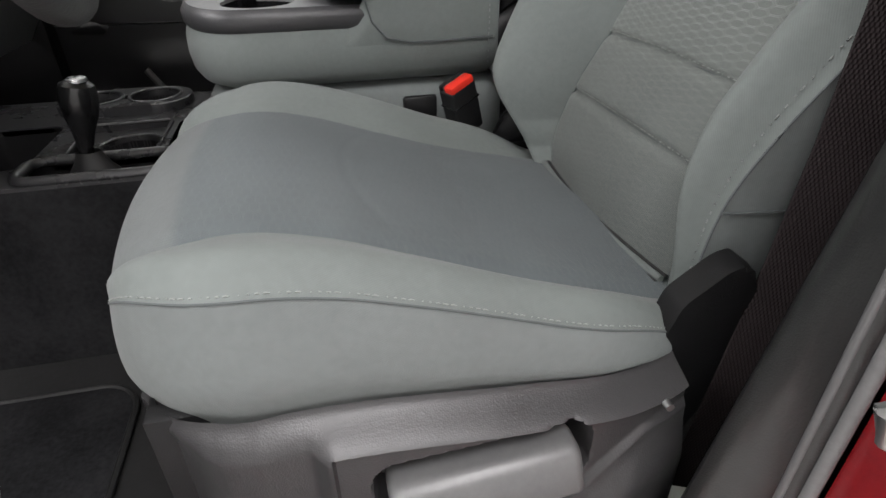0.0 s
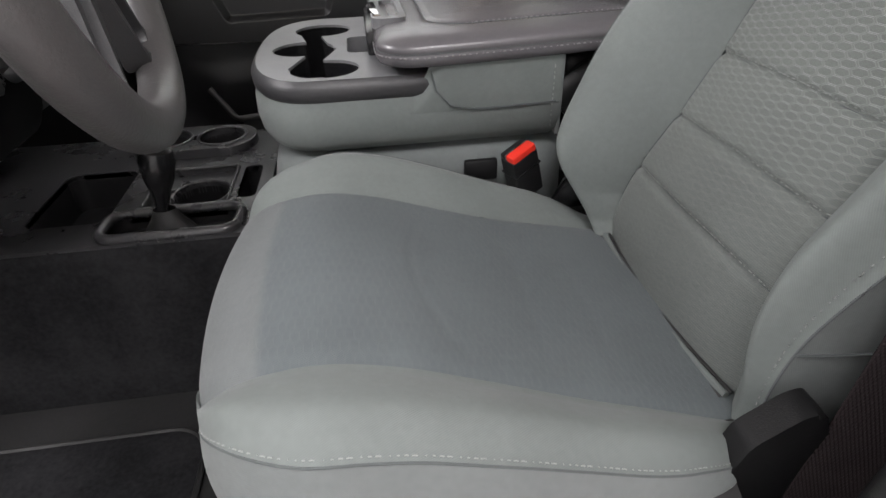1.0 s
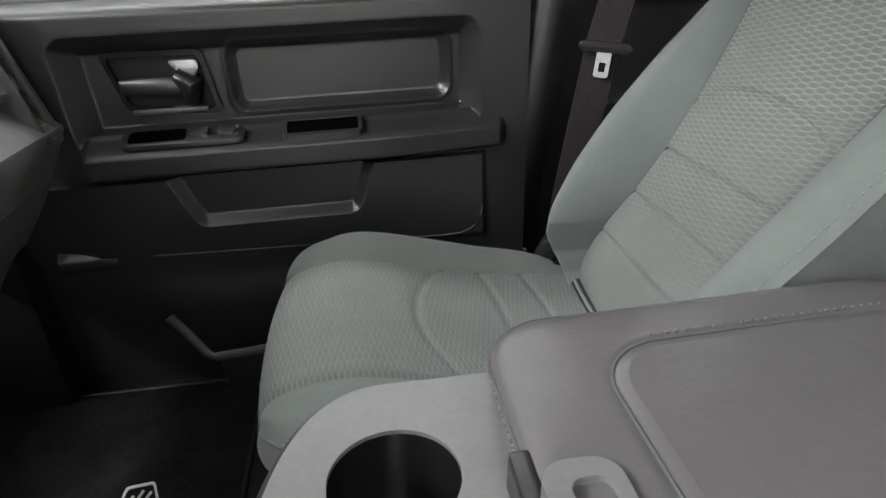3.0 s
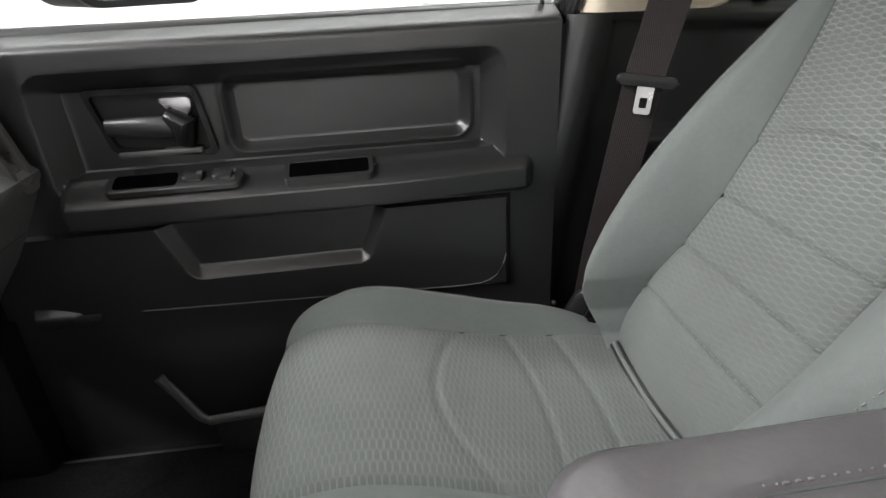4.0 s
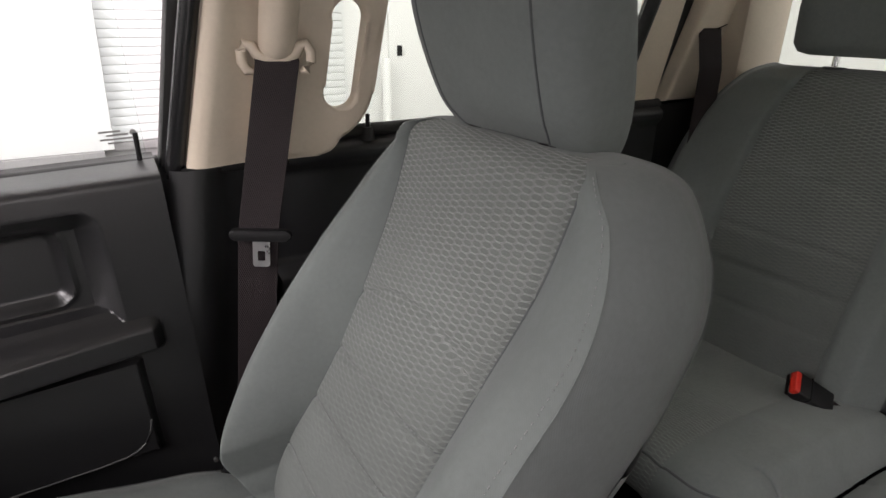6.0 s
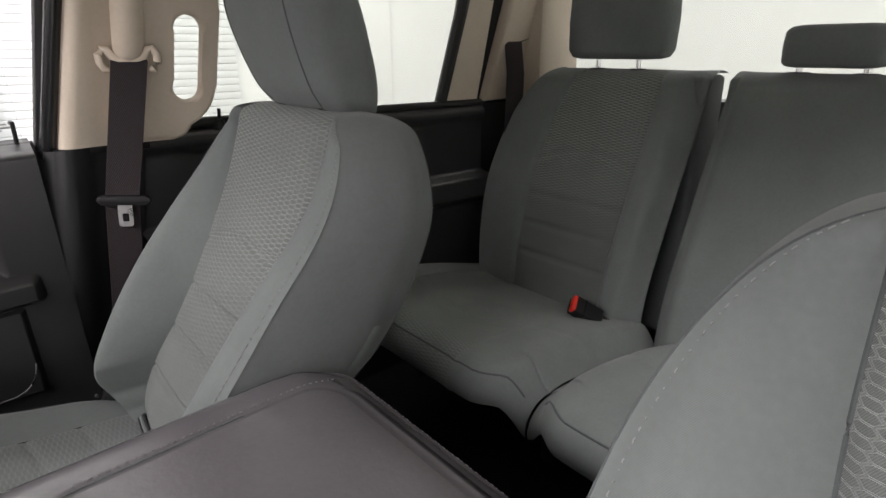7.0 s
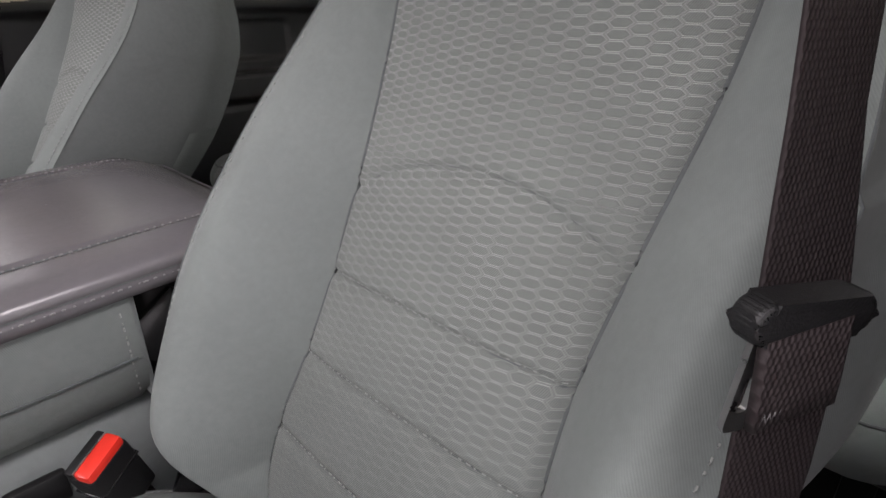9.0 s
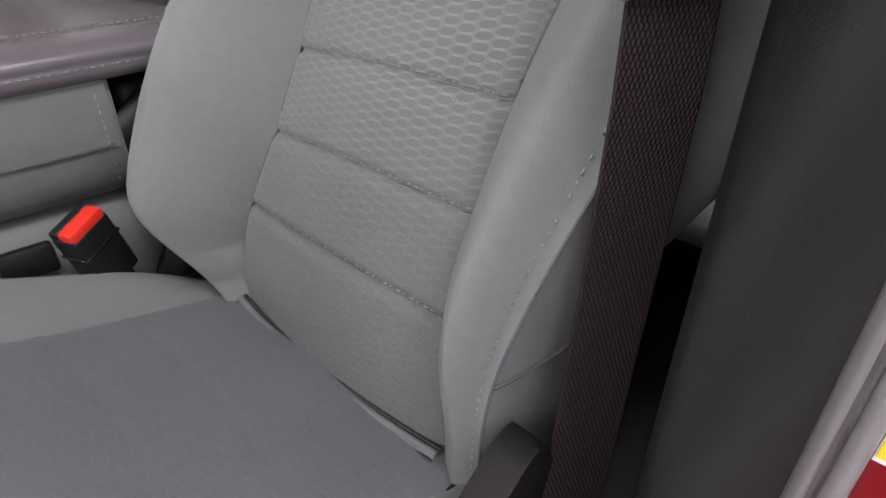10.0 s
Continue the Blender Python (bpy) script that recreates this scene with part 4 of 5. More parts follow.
buckle("buckle", (0.40, -0.205, 0.30), (0.362, -0.235, 0.441), (0.88, 0.47, 0.10), "black seat belt buckle with red button beside the armrest")
tagged(part("belt_clip", box(0.30, 0.345, -0.205, -0.195, 0.385, 0.415, 0.004), BLACK), "black plastic belt clip on the cushion edge", "belt clip")


def belt(name, pts, dirs, w, label):
    th = thing(name, label, "seat belt", "seat belts", at=pts[-1])
    dense, dd = [], []
    for a, b, da, db in zip(pts, pts[1:], dirs, dirs[1:]):
        for u in np.linspace(0, 1, 12)[:-1]:
            dense.append(Vector(a).lerp(Vector(b), u))
            dd.append(Vector(da).lerp(Vector(db), u))
    dense.append(Vector(pts[-1]))
    dd.append(Vector(dirs[-1]))
    sheet("webbing", strip(dense, dd, w, 0.0015), WEB, th, "dark brown-grey woven webbing", thick=0.0016)
    return th


def tongue(th, at, wdir, up, slide=0.0):
    """The latch plate with its black moulded loop."""
    z, wide = Vector(up).normalized(), 1.0 if slide == 0 else 0.5
    x = (Vector(wdir) - z * Vector(wdir).dot(z)).normalized()
    m = Matrix((x, z.cross(x), z)).transposed().to_4x4()
    m.translation = at
    to3 = lambda u, v, h: m @ Vector((u, h, v))
    loop = prism(rounded(-0.040 if slide == 0 else -0.029, 0.040 if slide == 0 else 0.026, -0.0075, 0.0075, 0.007), to3, -0.006, 0.006)
    bmesh.ops.bevel(loop, geom=list(loop.edges), offset=0.003, segments=3, affect="EDGES", profile=0.5)
    t = part("latch_loop", loop, BLACK, th, "black plastic latch loop")
    blade = ring([(u * wide + slide, v) for u, v in rounded(-0.011, 0.011, -0.044, -0.006, 0.004)], [(u * wide + slide, v) for u, v in rounded(-0.005, 0.005, -0.036, -0.022, 0.002)], to3, -0.0012, 0.0012)
    part("latch_plate", blade, STEEL, th, "bright steel latch plate")


pb = belt("passenger_belt", [(0.5445, 0.740, 0.922), (0.5440, 0.735, 0.916), (0.501, 0.737, 0.72), (0.496, 0.735, 0.70), (0.492, 0.738, 0.66), (0.468, 0.748, 0.45), (0.45, 0.755, 0.22)],
          [(0.93, -0.37, 0)] * 2 + [(0.9, -0.4, 0.05)] * 5, 0.053, "dark brown-grey passenger seat belt hanging beside the pillar")
tongue(pb, (0.497, 0.727, 0.700), (0.92, -0.4, 0.0), (0.10, 0.04, 1))
settle(pb, -0.003, -0.048, -0.012)
db = belt("driver_belt", [(0.562, -0.598, 1.10), (0.545, -0.622, 0.88), (0.530, -0.638, 0.74), (0.518, -0.650, 0.66), (0.515, -0.653, 0.60), (0.513, -0.653, 0.50), (0.505, -0.655, 0.42), (0.491, -0.659, 0.32), (0.470, -0.664, 0.19)],
          [(0.97, -0.24, 0)] * 3 + [(0.91, -0.41, 0)] * 6, 0.047, "dark brown-grey driver seat belt hanging beside the pillar")
tongue(db, (0.506, -0.652, 0.680), (0.90, -0.43, 0.10), (0.10, -0.06, 1), -0.016)
fold = sheet("belt_fold", strip([(0.501, -0.652, 0.678), (0.5005, -0.653, 0.667), (0.500, -0.654, 0.655), (0.4995, -0.6545, 0.645)], (0.90, -0.43, 0.06), 0.036, 0.002), WEB, db, "stitched fold of webbing", thick=0.004)
# one zigzag thread across the fold
across = Vector((0.91, -0.41, 0)).normalized()
tack = [Vector((0.4985, -0.6575, 0.649)) + across * (0.032 * (i / 28 - 0.5)) + Vector((0, 0, 0.0018 if i % 2 else -0.0018)) for i in range(29)]
part("bar_tack", tube(tack, 0.0004, 5), LID_THREAD, db, "zigzag bar-tack stitching")


# ---- floor console with shifter ----
fc = thing("floor_console", "black plastic floor console with cupholders and a gear shifter", "center console", at=(-0.1, 0, 0.1))
walls = []
for z, g in ((0.095, 0.022), (0.20, 0.012), (0.30, 0.002), (0.325, 0.0), (0.334, -0.003), (0.338, -0.009)):
    walls.append([(u, v, z) for u, v in rounded(-0.46 - g, 0.03, -0.215 - g, 0.172 + g, 0.03, 6)])
sheet("console_body", np.array(walls), CARPET, fc, "black carpeted tunnel side", close_u=True)
pods = ((-0.166, 0.108), (-0.074, 0.108))
cups = union(circle(*pods[0], 0.040), circle(*pods[1], 0.040), rbox(-0.12, 0.108, 0.03, 0.010, 0.005))
pod = rbox(-0.120, 0.108, 0.104, 0.055, 0.052)
single = circle(-0.080, -0.064, 0.040)
cradle = rbox(-0.092, -0.054, 0.058, 0.062, 0.008)
pit = rbox(-0.095, -0.165, 0.085, 0.030, 0.02)
bin_ = rbox(-0.008, -0.050, 0.014, 0.055, 0.010)
bin2 = rbox(-0.245, -0.060, 0.055, 0.085, 0.02)
allh = union(rbox(-0.120, 0.108, 0.098, 0.049, 0.047), cradle, pit, bin_, bin2)
tp = plate(-0.46, 0.035, -0.22, 0.22, 0.005, rbox(-0.215, -0.0215, 0.240, 0.1855, 0.03), allh, None)
skirt(tp, True, 0.010)
for v in tp.verts:
    v.co.z += 0.3425
part("console_top", tp, CONSOLE, fc, "charcoal plastic top plate")
# raised pod with two cup holders, and the sunk cradle with one
for inside, hole, top, nm in ((pod, cups, 0.357, "cup_pod"), (rbox(-0.092, -0.054, 0.0575, 0.0615, 0.008), single, 0.333, "cup_cradle")):
    pl = plate(-0.24, 0.0, -0.13, 0.18, 0.004, inside, hole, None)
    skirt(pl, True, 0.017)
    for v in pl.verts:
        v.co.z += top
    bmesh.ops.bevel(pl, geom=[e for e in pl.edges if len(e.link_faces) == 2 and e.calc_face_angle(0) > 1.0], offset=0.0022, segments=2, affect="EDGES", profile=0.5)
    part(nm, pl, CONSOLE, fc, "charcoal plastic cup holder surround")
for f, depth, b, nm, top in ((cups, 0.075, (-0.22, -0.02, 0.06, 0.16), "cup_well", 0.345), (single, 0.065, (-0.13, -0.03, -0.11, -0.02), "cup_well", 0.326), (pit, 0.018, (-0.19, 0.0, -0.21, -0.12), "shifter_gate", 0.340), (bin_, 0.06, (-0.03, 0.02, -0.11, 0.01), "coin_bin", 0.340), (bin2, 0.06, (-0.31, -0.18, -0.15, 0.03), "coin_bin", 0.340)):
    w = plate(b[0], b[1], b[2], b[3], 0.005, f, lambda x, y: 1.0, None)
    g = bmesh.ops.extrude_edge_only(w, edges=[e for e in w.edges if len(e.link_faces) == 1])
    for v in g["geom"]:
        if isinstance(v, bmesh.types.BMVert):
            v.co.z += depth
    for v in w.verts:
        v.co.z += top - depth
    part(nm, w, BLACK, fc, "black plastic well")
for cx, cy, r, z in ((*pods[0], 0.0405, 0.357), (*pods[1], 0.0405, 0.357), (-0.080, -0.064, 0.0425, 0.3335)):
    part("cup_rim", tube([(cx + r * math.cos(a), cy + r * math.sin(a), z) for a in np.linspace(0, 2 * math.pi, 41)[:-1]], 0.0028, 8, closed=True), CONSOLE, fc)
part("gate_rim", tube([(u, v, 0.345) for u, v in rounded(-0.184, -0.006, -0.199, -0.131, 0.021)], 0.0075, 10, closed=True), CONSOLE, fc)
part("cradle_rim", tube([(u, v, 0.3435) for u, v in rounded(-0.151, -0.033, -0.117, 0.009, 0.009)], 0.0030, 8, closed=True), CONSOLE, fc)
boot = [[(-0.100 + r * math.cos(a) * 1.5, -0.165 + r * math.sin(a), z) for a in np.linspace(0, 2 * math.pi, 25)[:-1]] for z, r in ((0.325, 0.026), (0.338, 0.021), (0.352, 0.014), (0.366, 0.010))]
part("shift_lever", tube([(-0.104, -0.165, 0.35), (-0.101, -0.165, 0.372), (-0.097, -0.165, 0.393), (-0.093, -0.166, 0.412), (-0.089, -0.166, 0.435), (-0.086, -0.166, 0.450), (-0.085, -0.166, 0.456)], [0.008, 0.009, 0.013, 0.019, 0.0225, 0.019, 0.008], 20), GLOSS, fc, "gloss black shift knob")
sheet("shift_boot", np.array(boot), RUBBER, fc, "black rubber boot", close_u=True)
# Silver disc stands in for highlights on top of the black knob.
part("knob_glint", prism([(-0.085 + 0.012 * math.cos(a), -0.166 + 0.012 * math.sin(a)) for a in np.linspace(0, 2 * math.pi, 17)[:-1]], lambda u, v, h: (u, v, h), 0.453, 0.4575, 0.0015), SILVER, fc, "silver disc painting the highlights on the black knob")


# ---- passenger door ----
def door_y(x, z):
    """Inner face of the passenger door, as a relief of flat fields and bevels."""
    z = z - 0.008
    rec = np.vectorize(rbox(0.012, 0.658, 0.315, 0.088, 0.030))(x, z)
    y = 0.834 - 0.034 * np.clip((rec + 0.030) / 0.030, 0, 1)
    y = np.where(z < 0.60, np.minimum(y, 0.806 + 0.03 * smooth_step(0.565, 0.60, z)), y)
    pan = np.vectorize(rbox(0.106, 0.671, 0.158, 0.038, 0.010))(x, z)
    y = y + 0.011 * np.clip((0.014 - pan) / 0.012, 0, 1) * (pan < 0.014)
    y = y - 0.0035 * np.exp(-((pan - 0.017) / 0.004) ** 2)
    y = y + 0.055 * smooth_step(0.768, 0.80, z) ** 1.6
    end = smooth_step(0.392, 0.352, x) * smooth_step(-0.32, -0.285, x)
    depth = 0.066 - 0.018 * smooth_step(0.15, 0.37, x)
    arm = 0.832 - depth * (0.35 * smooth_step(0.606, 0.600, z) + 0.65 * smooth_step(0.602, 0.572, z)) * smooth_step(0.520, 0.545, z) * end
    y = np.where((z < 0.607) & (z > 0.518), np.minimum(y, arm), y)
    field = smooth_step(0.385, 0.390, z + 0.035 * x) * smooth_step(0.334, 0.326, x) * (z < 0.53)
    y = y - 0.012 * field
    scoop = np.vectorize(rbox(-0.022, 0.506, 0.150, 0.064, 0.016))(x - 0.38 * (z - 0.49) * np.sign(x + 0.02), z)
    y = y + 0.016 * np.clip(-scoop / 0.016, 0, 1) * (z < 0.535)
    y = y - 0.010 * smooth_step(0.36, 0.28, z) * smooth_step(-0.30, -0.2, x - 0.3 * (0.25 - z))
    return y


pd = thing("door_1", "charcoal plastic passenger front door panel, closed", "car door", kind="structure", at=(0, 0.85, 0.1))
X, Z = np.meshgrid(np.linspace(-0.52, 0.405, 290), np.linspace(0.10, 0.806, 270))
Y = door_y(X, Z)
sheet("door_panel", np.dstack((X, Y, Z)), TRIM, pd, "charcoal grained plastic door panel with padded armrest", sharp=22)
part("door_core", box(-0.52, 0.40, 0.872, 0.93, 0.05, 0.785, 0.01), TRIM, pd)
part("window_sill", tube([(-0.52, 0.848, 0.797), (0.41, 0.848, 0.790)], 0.012, 10), RUBBER, pd, "black rubber window seal")
part("door_pane", box(-0.55, 0.40, 0.878, 0.882, 0.78, 1.30), GLASS, pd, "clear side window glass").visible_shadow = False
part("lock_pin", tube([(0.388, 0.842, 0.785), (0.390, 0.842, 0.835)], 0.0032, 10), BLACK, pd, "black lock pin")
part("lock_ferrule", tube([(0.388, 0.842, 0.778), (0.388, 0.842, 0.794)], [0.014, 0.008], 14), BLACK, pd)
to_door = lambda u, v, h: (u, h, v)
hz = [(-0.246, 0.728), (-0.098, 0.726), (-0.084, 0.628), (-0.224, 0.640)]


hzs = soften(hz)
bez = part("handle_bezel", ring(hzs, inset(hzs, 0.008), to_door, 0.840, 0.822), GLOSS, pd, "gloss black handle surround")
part("handle_cavity", prism(inset(hzs, 0.007), to_door, 0.845, 0.832), BLACK, bez)
part("door_handle", tube([(-0.225, 0.826, 0.676), (-0.18, 0.818, 0.675), (-0.13, 0.818, 0.674), (-0.112, 0.824, 0.676)], [0.012, 0.015, 0.015, 0.010], 12, flat=0.5, side=(0, 1, 0)), TRIM, bez, "charcoal pull handle")
part("handle_catch", prism(soften([(-0.150, 0.712), (-0.105, 0.712), (-0.108, 0.692), (-0.122, 0.684), (-0.140, 0.698)], 0.006), to_door, 0.835, 0.818, 0.003), SILVER, bez, "bright lock lever")
part("handle_grip", tube([(-0.14, 0.822, 0.690), (-0.12, 0.817, 0.676), (-0.125, 0.820, 0.648)], [0.012, 0.020, 0.013], 12), GLOSS, bez)
part("handle_shelf", box(-0.218, -0.105, 0.818, 0.838, 0.634, 0.642, 0.003), LEVER, bez)
# armrest fittings, on its sloping top
arm_to = lambda u, v, h: (u, v, 0.6065 + (v - 0.80) * 0.42 + h)
sw = part("switch_plate", prism(rounded(-0.235, -0.052, 0.775, 0.808, 0.012), arm_to, -0.004, 0.003, 0.002), TRIM, pd, "charcoal window switch plate")
# Flat inlay: the cup's inner shade is painted, not sunk.
part("pull_cup_shade", prism(rounded(-0.225, -0.14, 0.781, 0.806, 0.006), arm_to, 0.002, 0.0034), HOLE_SHADE, sw, "flat black inlay with the pull cup's shade in its colour")
for i, (a, c) in enumerate(((-0.118, STEEL), (-0.078, LEVER))):
    part("window_switch", prism(rounded(a - 0.014, a + 0.012, 0.784, 0.803, 0.004), arm_to, 0.002, 0.008, 0.003), TRIM, sw, "black rocker switch")
for a, b in ((-0.066, 0.787), (-0.066, 0.801), (-0.110, 0.795)):
    part("switch_mark", prism(rounded(a - 0.004, a + 0.004, b - 0.003, b + 0.003, 0.001), arm_to, 0.0031, 0.0085 if a < -0.1 else 0.0042), SILVER, sw)
slot_o, slot_i = rounded(0.006, 0.130, 0.772, 0.812, 0.008), rounded(0.012, 0.124, 0.777, 0.807, 0.004)
sl = part("pull_slot", ring(slot_o, slot_i, arm_to, -0.016, 0.003), TRIM, pd, "charcoal pull-slot frame")
# Solid fill, painted with the shade of the slot's inside.
part("slot_shade", prism(slot_i, arm_to, -0.010, 0.0012), HOLE_SHADE, sl)
part("panel_line", tube([(x, float(door_y(np.float64(x), np.float64(z))) - 0.0005, z) for x, z in [(-0.235 + 0.0485 * i, 0.406 - 0.0016 * i) for i in range(11)] + [(0.285, 0.391), (0.300, 0.396), (0.312, 0.405), (0.321, 0.422), (0.326, 0.441)]], 0.0013, 6), LEVER, pd)
part("map_pocket", tube([(-0.240, 0.772, 0.292), (-0.218, 0.768, 0.258), (-0.192, 0.760, 0.216), (-0.178, 0.757, 0.206), (-0.08, 0.757, 0.212), (0.35, 0.757, 0.222)], 0.009, 10, flat=0.7, side=(0, 1, 0)), LEVER, pd, "map pocket lip")
part("pocket_front", box(-0.17, 0.38, 0.752, 0.764, 0.098, 0.206, 0.006), TRIM, pd)
fr = part("window_frame", prism([(0.408, 0.775), (0.437, 0.775), (0.56, 1.34), (0.525, 1.34)], lambda u, v, h: (u, h - 0.10 * (v - 0.785), v), 0.868, 0.842, 0.006), RUBBER, pd, "black window frame upright")
for k in range(4):
    part("etched_print", prism(rounded(0.350 + 0.008 * (k % 2), 0.376 + 0.008 * (k % 3), 0.832 - k * 0.005, 0.8345 - k * 0.005, 0.001), to_door, 0.8768, 0.8772), PRINT, pd)
part("etched_print", prism(rounded(0.386, 0.394, 0.826, 0.834, 0.0039), to_door, 0.8768, 0.8772), PRINT, pd)

settle(pd, -0.006, -0.052, -0.020, -1.3, (0.35, 0.8, 0.6))

# rear passenger door, seen past the front seat
rd = thing("door_2", "charcoal plastic passenger rear door panel, closed", "car door", kind="structure", at=(1.0, 0.85, 0.1))


def rear_y(x, z):
    y = 0.838 - 0.012 * smooth_step(0.735, 0.755, z) + 0.03 * smooth_step(0.765, 0.79, z)
    pan = np.vectorize(rbox(0.98, 0.675, 0.20, 0.048, 0.02))(x, z)
    y += 0.012 * smooth_step(0.004, -0.006, pan)
    arm = smooth_step(0.60, 0.59, z) * smooth_step(0.51, 0.54, z)
    return y - 0.05 * arm - 0.02 * smooth_step(0.53, 0.5, z)


X, Z = np.meshgrid(np.linspace(0.50, 1.395, 160), np.linspace(0.10, 0.79, 140))
sheet("door_panel", np.dstack((X, rear_y(X, Z), Z)), TRIM, rd, "charcoal grained plastic door panel")
part("door_core", box(0.50, 1.39, 0.872, 0.93, 0.05, 0.78, 0.01), TRIM, rd)
part("window_sill", tube([(0.56, 0.850, 0.790), (1.40, 0.850, 0.782)], 0.011, 10), RUBBER, rd, "black rubber window seal")
part("lock_pin", tube([(0.675, 0.842, 0.780), (0.677, 0.842, 0.815)], 0.0035, 10), BLACK, rd, "black lock pin")
part("lock_ferrule", tube([(0.675, 0.842, 0.775), (0.675, 0.842, 0.795)], [0.014, 0.008], 14), BLACK, rd)
part("door_pane", box(0.52, 1.42, 0.878, 0.882, 0.77, 1.30), TINT, rd, "lightly tinted side window glass")
part("window_post", tube([(1.262, 0.86, 0.785), (1.285, 0.80, 1.02), (1.29, 0.72, 1.30)], 0.016, 8), RUBBER, rd)
part("window_frame", prism([(1.27, 0.78), (1.385, 0.78), (1.445, 1.32), (1.315, 1.32)], lambda u, v, h: (u, h - 0.12 * (v - 0.78), v), 0.862, 0.850), BEIGE, rd, "beige window frame trim")
part("window_frame", prism([(0.565, 0.78), (0.535, 0.78), (0.60, 1.32), (0.63, 1.32)], lambda u, v, h: (u, h - 0.12 * (v - 0.78), v), 0.885, 0.872), RUBBER, rd)

settle(rd, 0.030, -0.055, 0.0)


# ---- pillars ----
def pillar(name, s, label, inward=0.0):
    th = thing(name, label, "pillar", kind="structure", at=(0.48, s * 0.85, 0.1))
    prof = [(0.402, 0.870), (0.404, 0.83), (0.412, 0.806), (0.428, 0.796), (0.450, 0.797), (0.472, 0.806), (0.480, 0.818), (0.492, 0.824), (0.56, 0.826), (0.575, 0.84), (0.578, 0.87)]
    if s > 0:
        low = [[(x - 0.14 * (0.785 - z), y + 0.02 * (0.785 - z), z) for x, y in prof] for z in np.linspace(0.10, 0.784, 12)]
    else:
        near = [(0.412, 0.798), (0.396, 0.797), (0.3915, 0.795), (0.391, 0.790), (0.386, 0.775), (0.384, 0.766), (0.391, 0.752), (0.400, 0.744), (0.415, 0.746), (0.45, 0.752), (0.50, 0.758), (0.58, 0.765)]
        low = [[(x + 0.30 * (z - 0.45) * float(smooth_step(0.790, 0.745, y)), -(y - 0.09 * (z - 0.45) * float(smooth_step(0.790, 0.745, y))), z) for x, y in near] for z in np.linspace(0.10, 0.784, 12)]
    sheet("lower_trim", np.array(low), TRIM if s > 0 else PILLAR, th, "black grained plastic lower pillar trim")
    lean = lambda z: -0.25 * (z - 0.785) - 0.15 * max(z - 1.0, 0)
    prof2 = [(0.436, 0.880), (0.432, 0.84), (0.430, 0.806), (0.440, 0.793), (0.455, 0.791), (0.484, 0.797), (0.500, 0.800), (0.545, 0.800), (0.60, 0.802), (0.628, 0.808), (0.636, 0.83), (0.64, 0.88)]
    up = []
    for z in np.linspace(0.786, 1.34, 24):
        row = []
        for x, y in prof2:
            if x > 0.58:
                x -= 0.045
            row.append((x + (0.07 + 0.13 * float(smooth_step(0.50, 0.44, x)) * (s > 0)) * (z - 0.785), s * (y + inward + lean(z)), z))
        up.append(row)
    sheet("upper_trim", np.array(up), BEIGE, th, "beige plastic upper pillar trim")
    if s > 0:
        part("door_seal", tube([(0.407, 0.822, 0.55), (0.4175, 0.822, 0.785), (0.522, 0.692, 1.31)], [0.012, 0.012, 0.012], 10), GLOSS, th, "black rubber door seal")
        part("trim_shelf", box(0.42, 0.57, 0.812, 0.872, 0.772, 0.785, 0.002), BLACK, th)
    # grab handle: a plate with a long rounded opening
    hole = rbox(0.634, 0.925, 0.022, 0.069, 0.022, -4)
    body = plate(0.50, 0.74, 0.78, 1.24, 0.006, union(rbox(0.606, 0.945, 0.078, 0.140, 0.076, -4), rbox(0.575, 0.835, 0.06, 0.047, 0.03)), hole, None)
    g = bmesh.ops.extrude_face_region(body, geom=list(body.faces))
    for v in g["geom"]:
        if isinstance(v, bmesh.types.BMVert):
            v.co.z += 0.020
    rims = [e for e in body.edges if e.calc_length() > 0 and abs(e.verts[0].co.z - e.verts[1].co.z) < 1e-6 and e.verts[0].co.z > 0.01 and len(e.link_faces) == 2 and e.calc_face_angle(0) > 1.0]
    bmesh.ops.bevel(body, geom=rims, offset=0.007, segments=3, affect="EDGES", profile=0.5)
    for v in body.verts:
        u, q, h = v.co
        v.co = Vector((u + 0.02 * (q - 0.86), s * (0.802 + inward + lean(q) - h - 0.010 * float(smooth_step(0.58, 0.65, u))), q))
    part("grab_handle", body, BEIGE, th, "beige plastic grab handle")
    # belt guide
    at = lambda u, v, q: (u, s * (q + inward + lean(v)), v)
    col = [[at(0.5485 + 0.05 * (v - 0.93) + r * math.cos(a), v, 0.790 - 0.030 * r / 0.024 * math.sin(a)) for a in np.linspace(0, math.pi, 15)]
           for v, r in ((0.918, 0.002), (0.919, 0.010), (0.923, 0.017), (0.931, 0.022), (0.945, 0.024), (1.10, 0.024), (1.12, 0.020), (1.125, 0.004))]
    gd = sheet("belt_slider", np.array(col), BEIGE, th, "beige belt height slider")
    half = [(0.0, -0.003), (0.014, -0.003), (0.024, 0.003), (0.030, 0.013), (0.038, 0.015), (0.043, 0.007), (0.043, -0.006), (0.037, -0.016), (0.028, -0.018)]
    loop = [(-u, v) for u, v in half[:0:-1]] + half
    mid = Vector((0.544, s * (0.772 + inward - 0.030), 0.926))
    part("belt_ring", tube([mid + Vector((0.90 * u, -s * 0.36 * u, v)) for u, v in loop], [0.003] + [0.0066] * (len(loop) - 2) + [0.003], 10), BEIGE, gd, "beige belt guide ring")
    return th


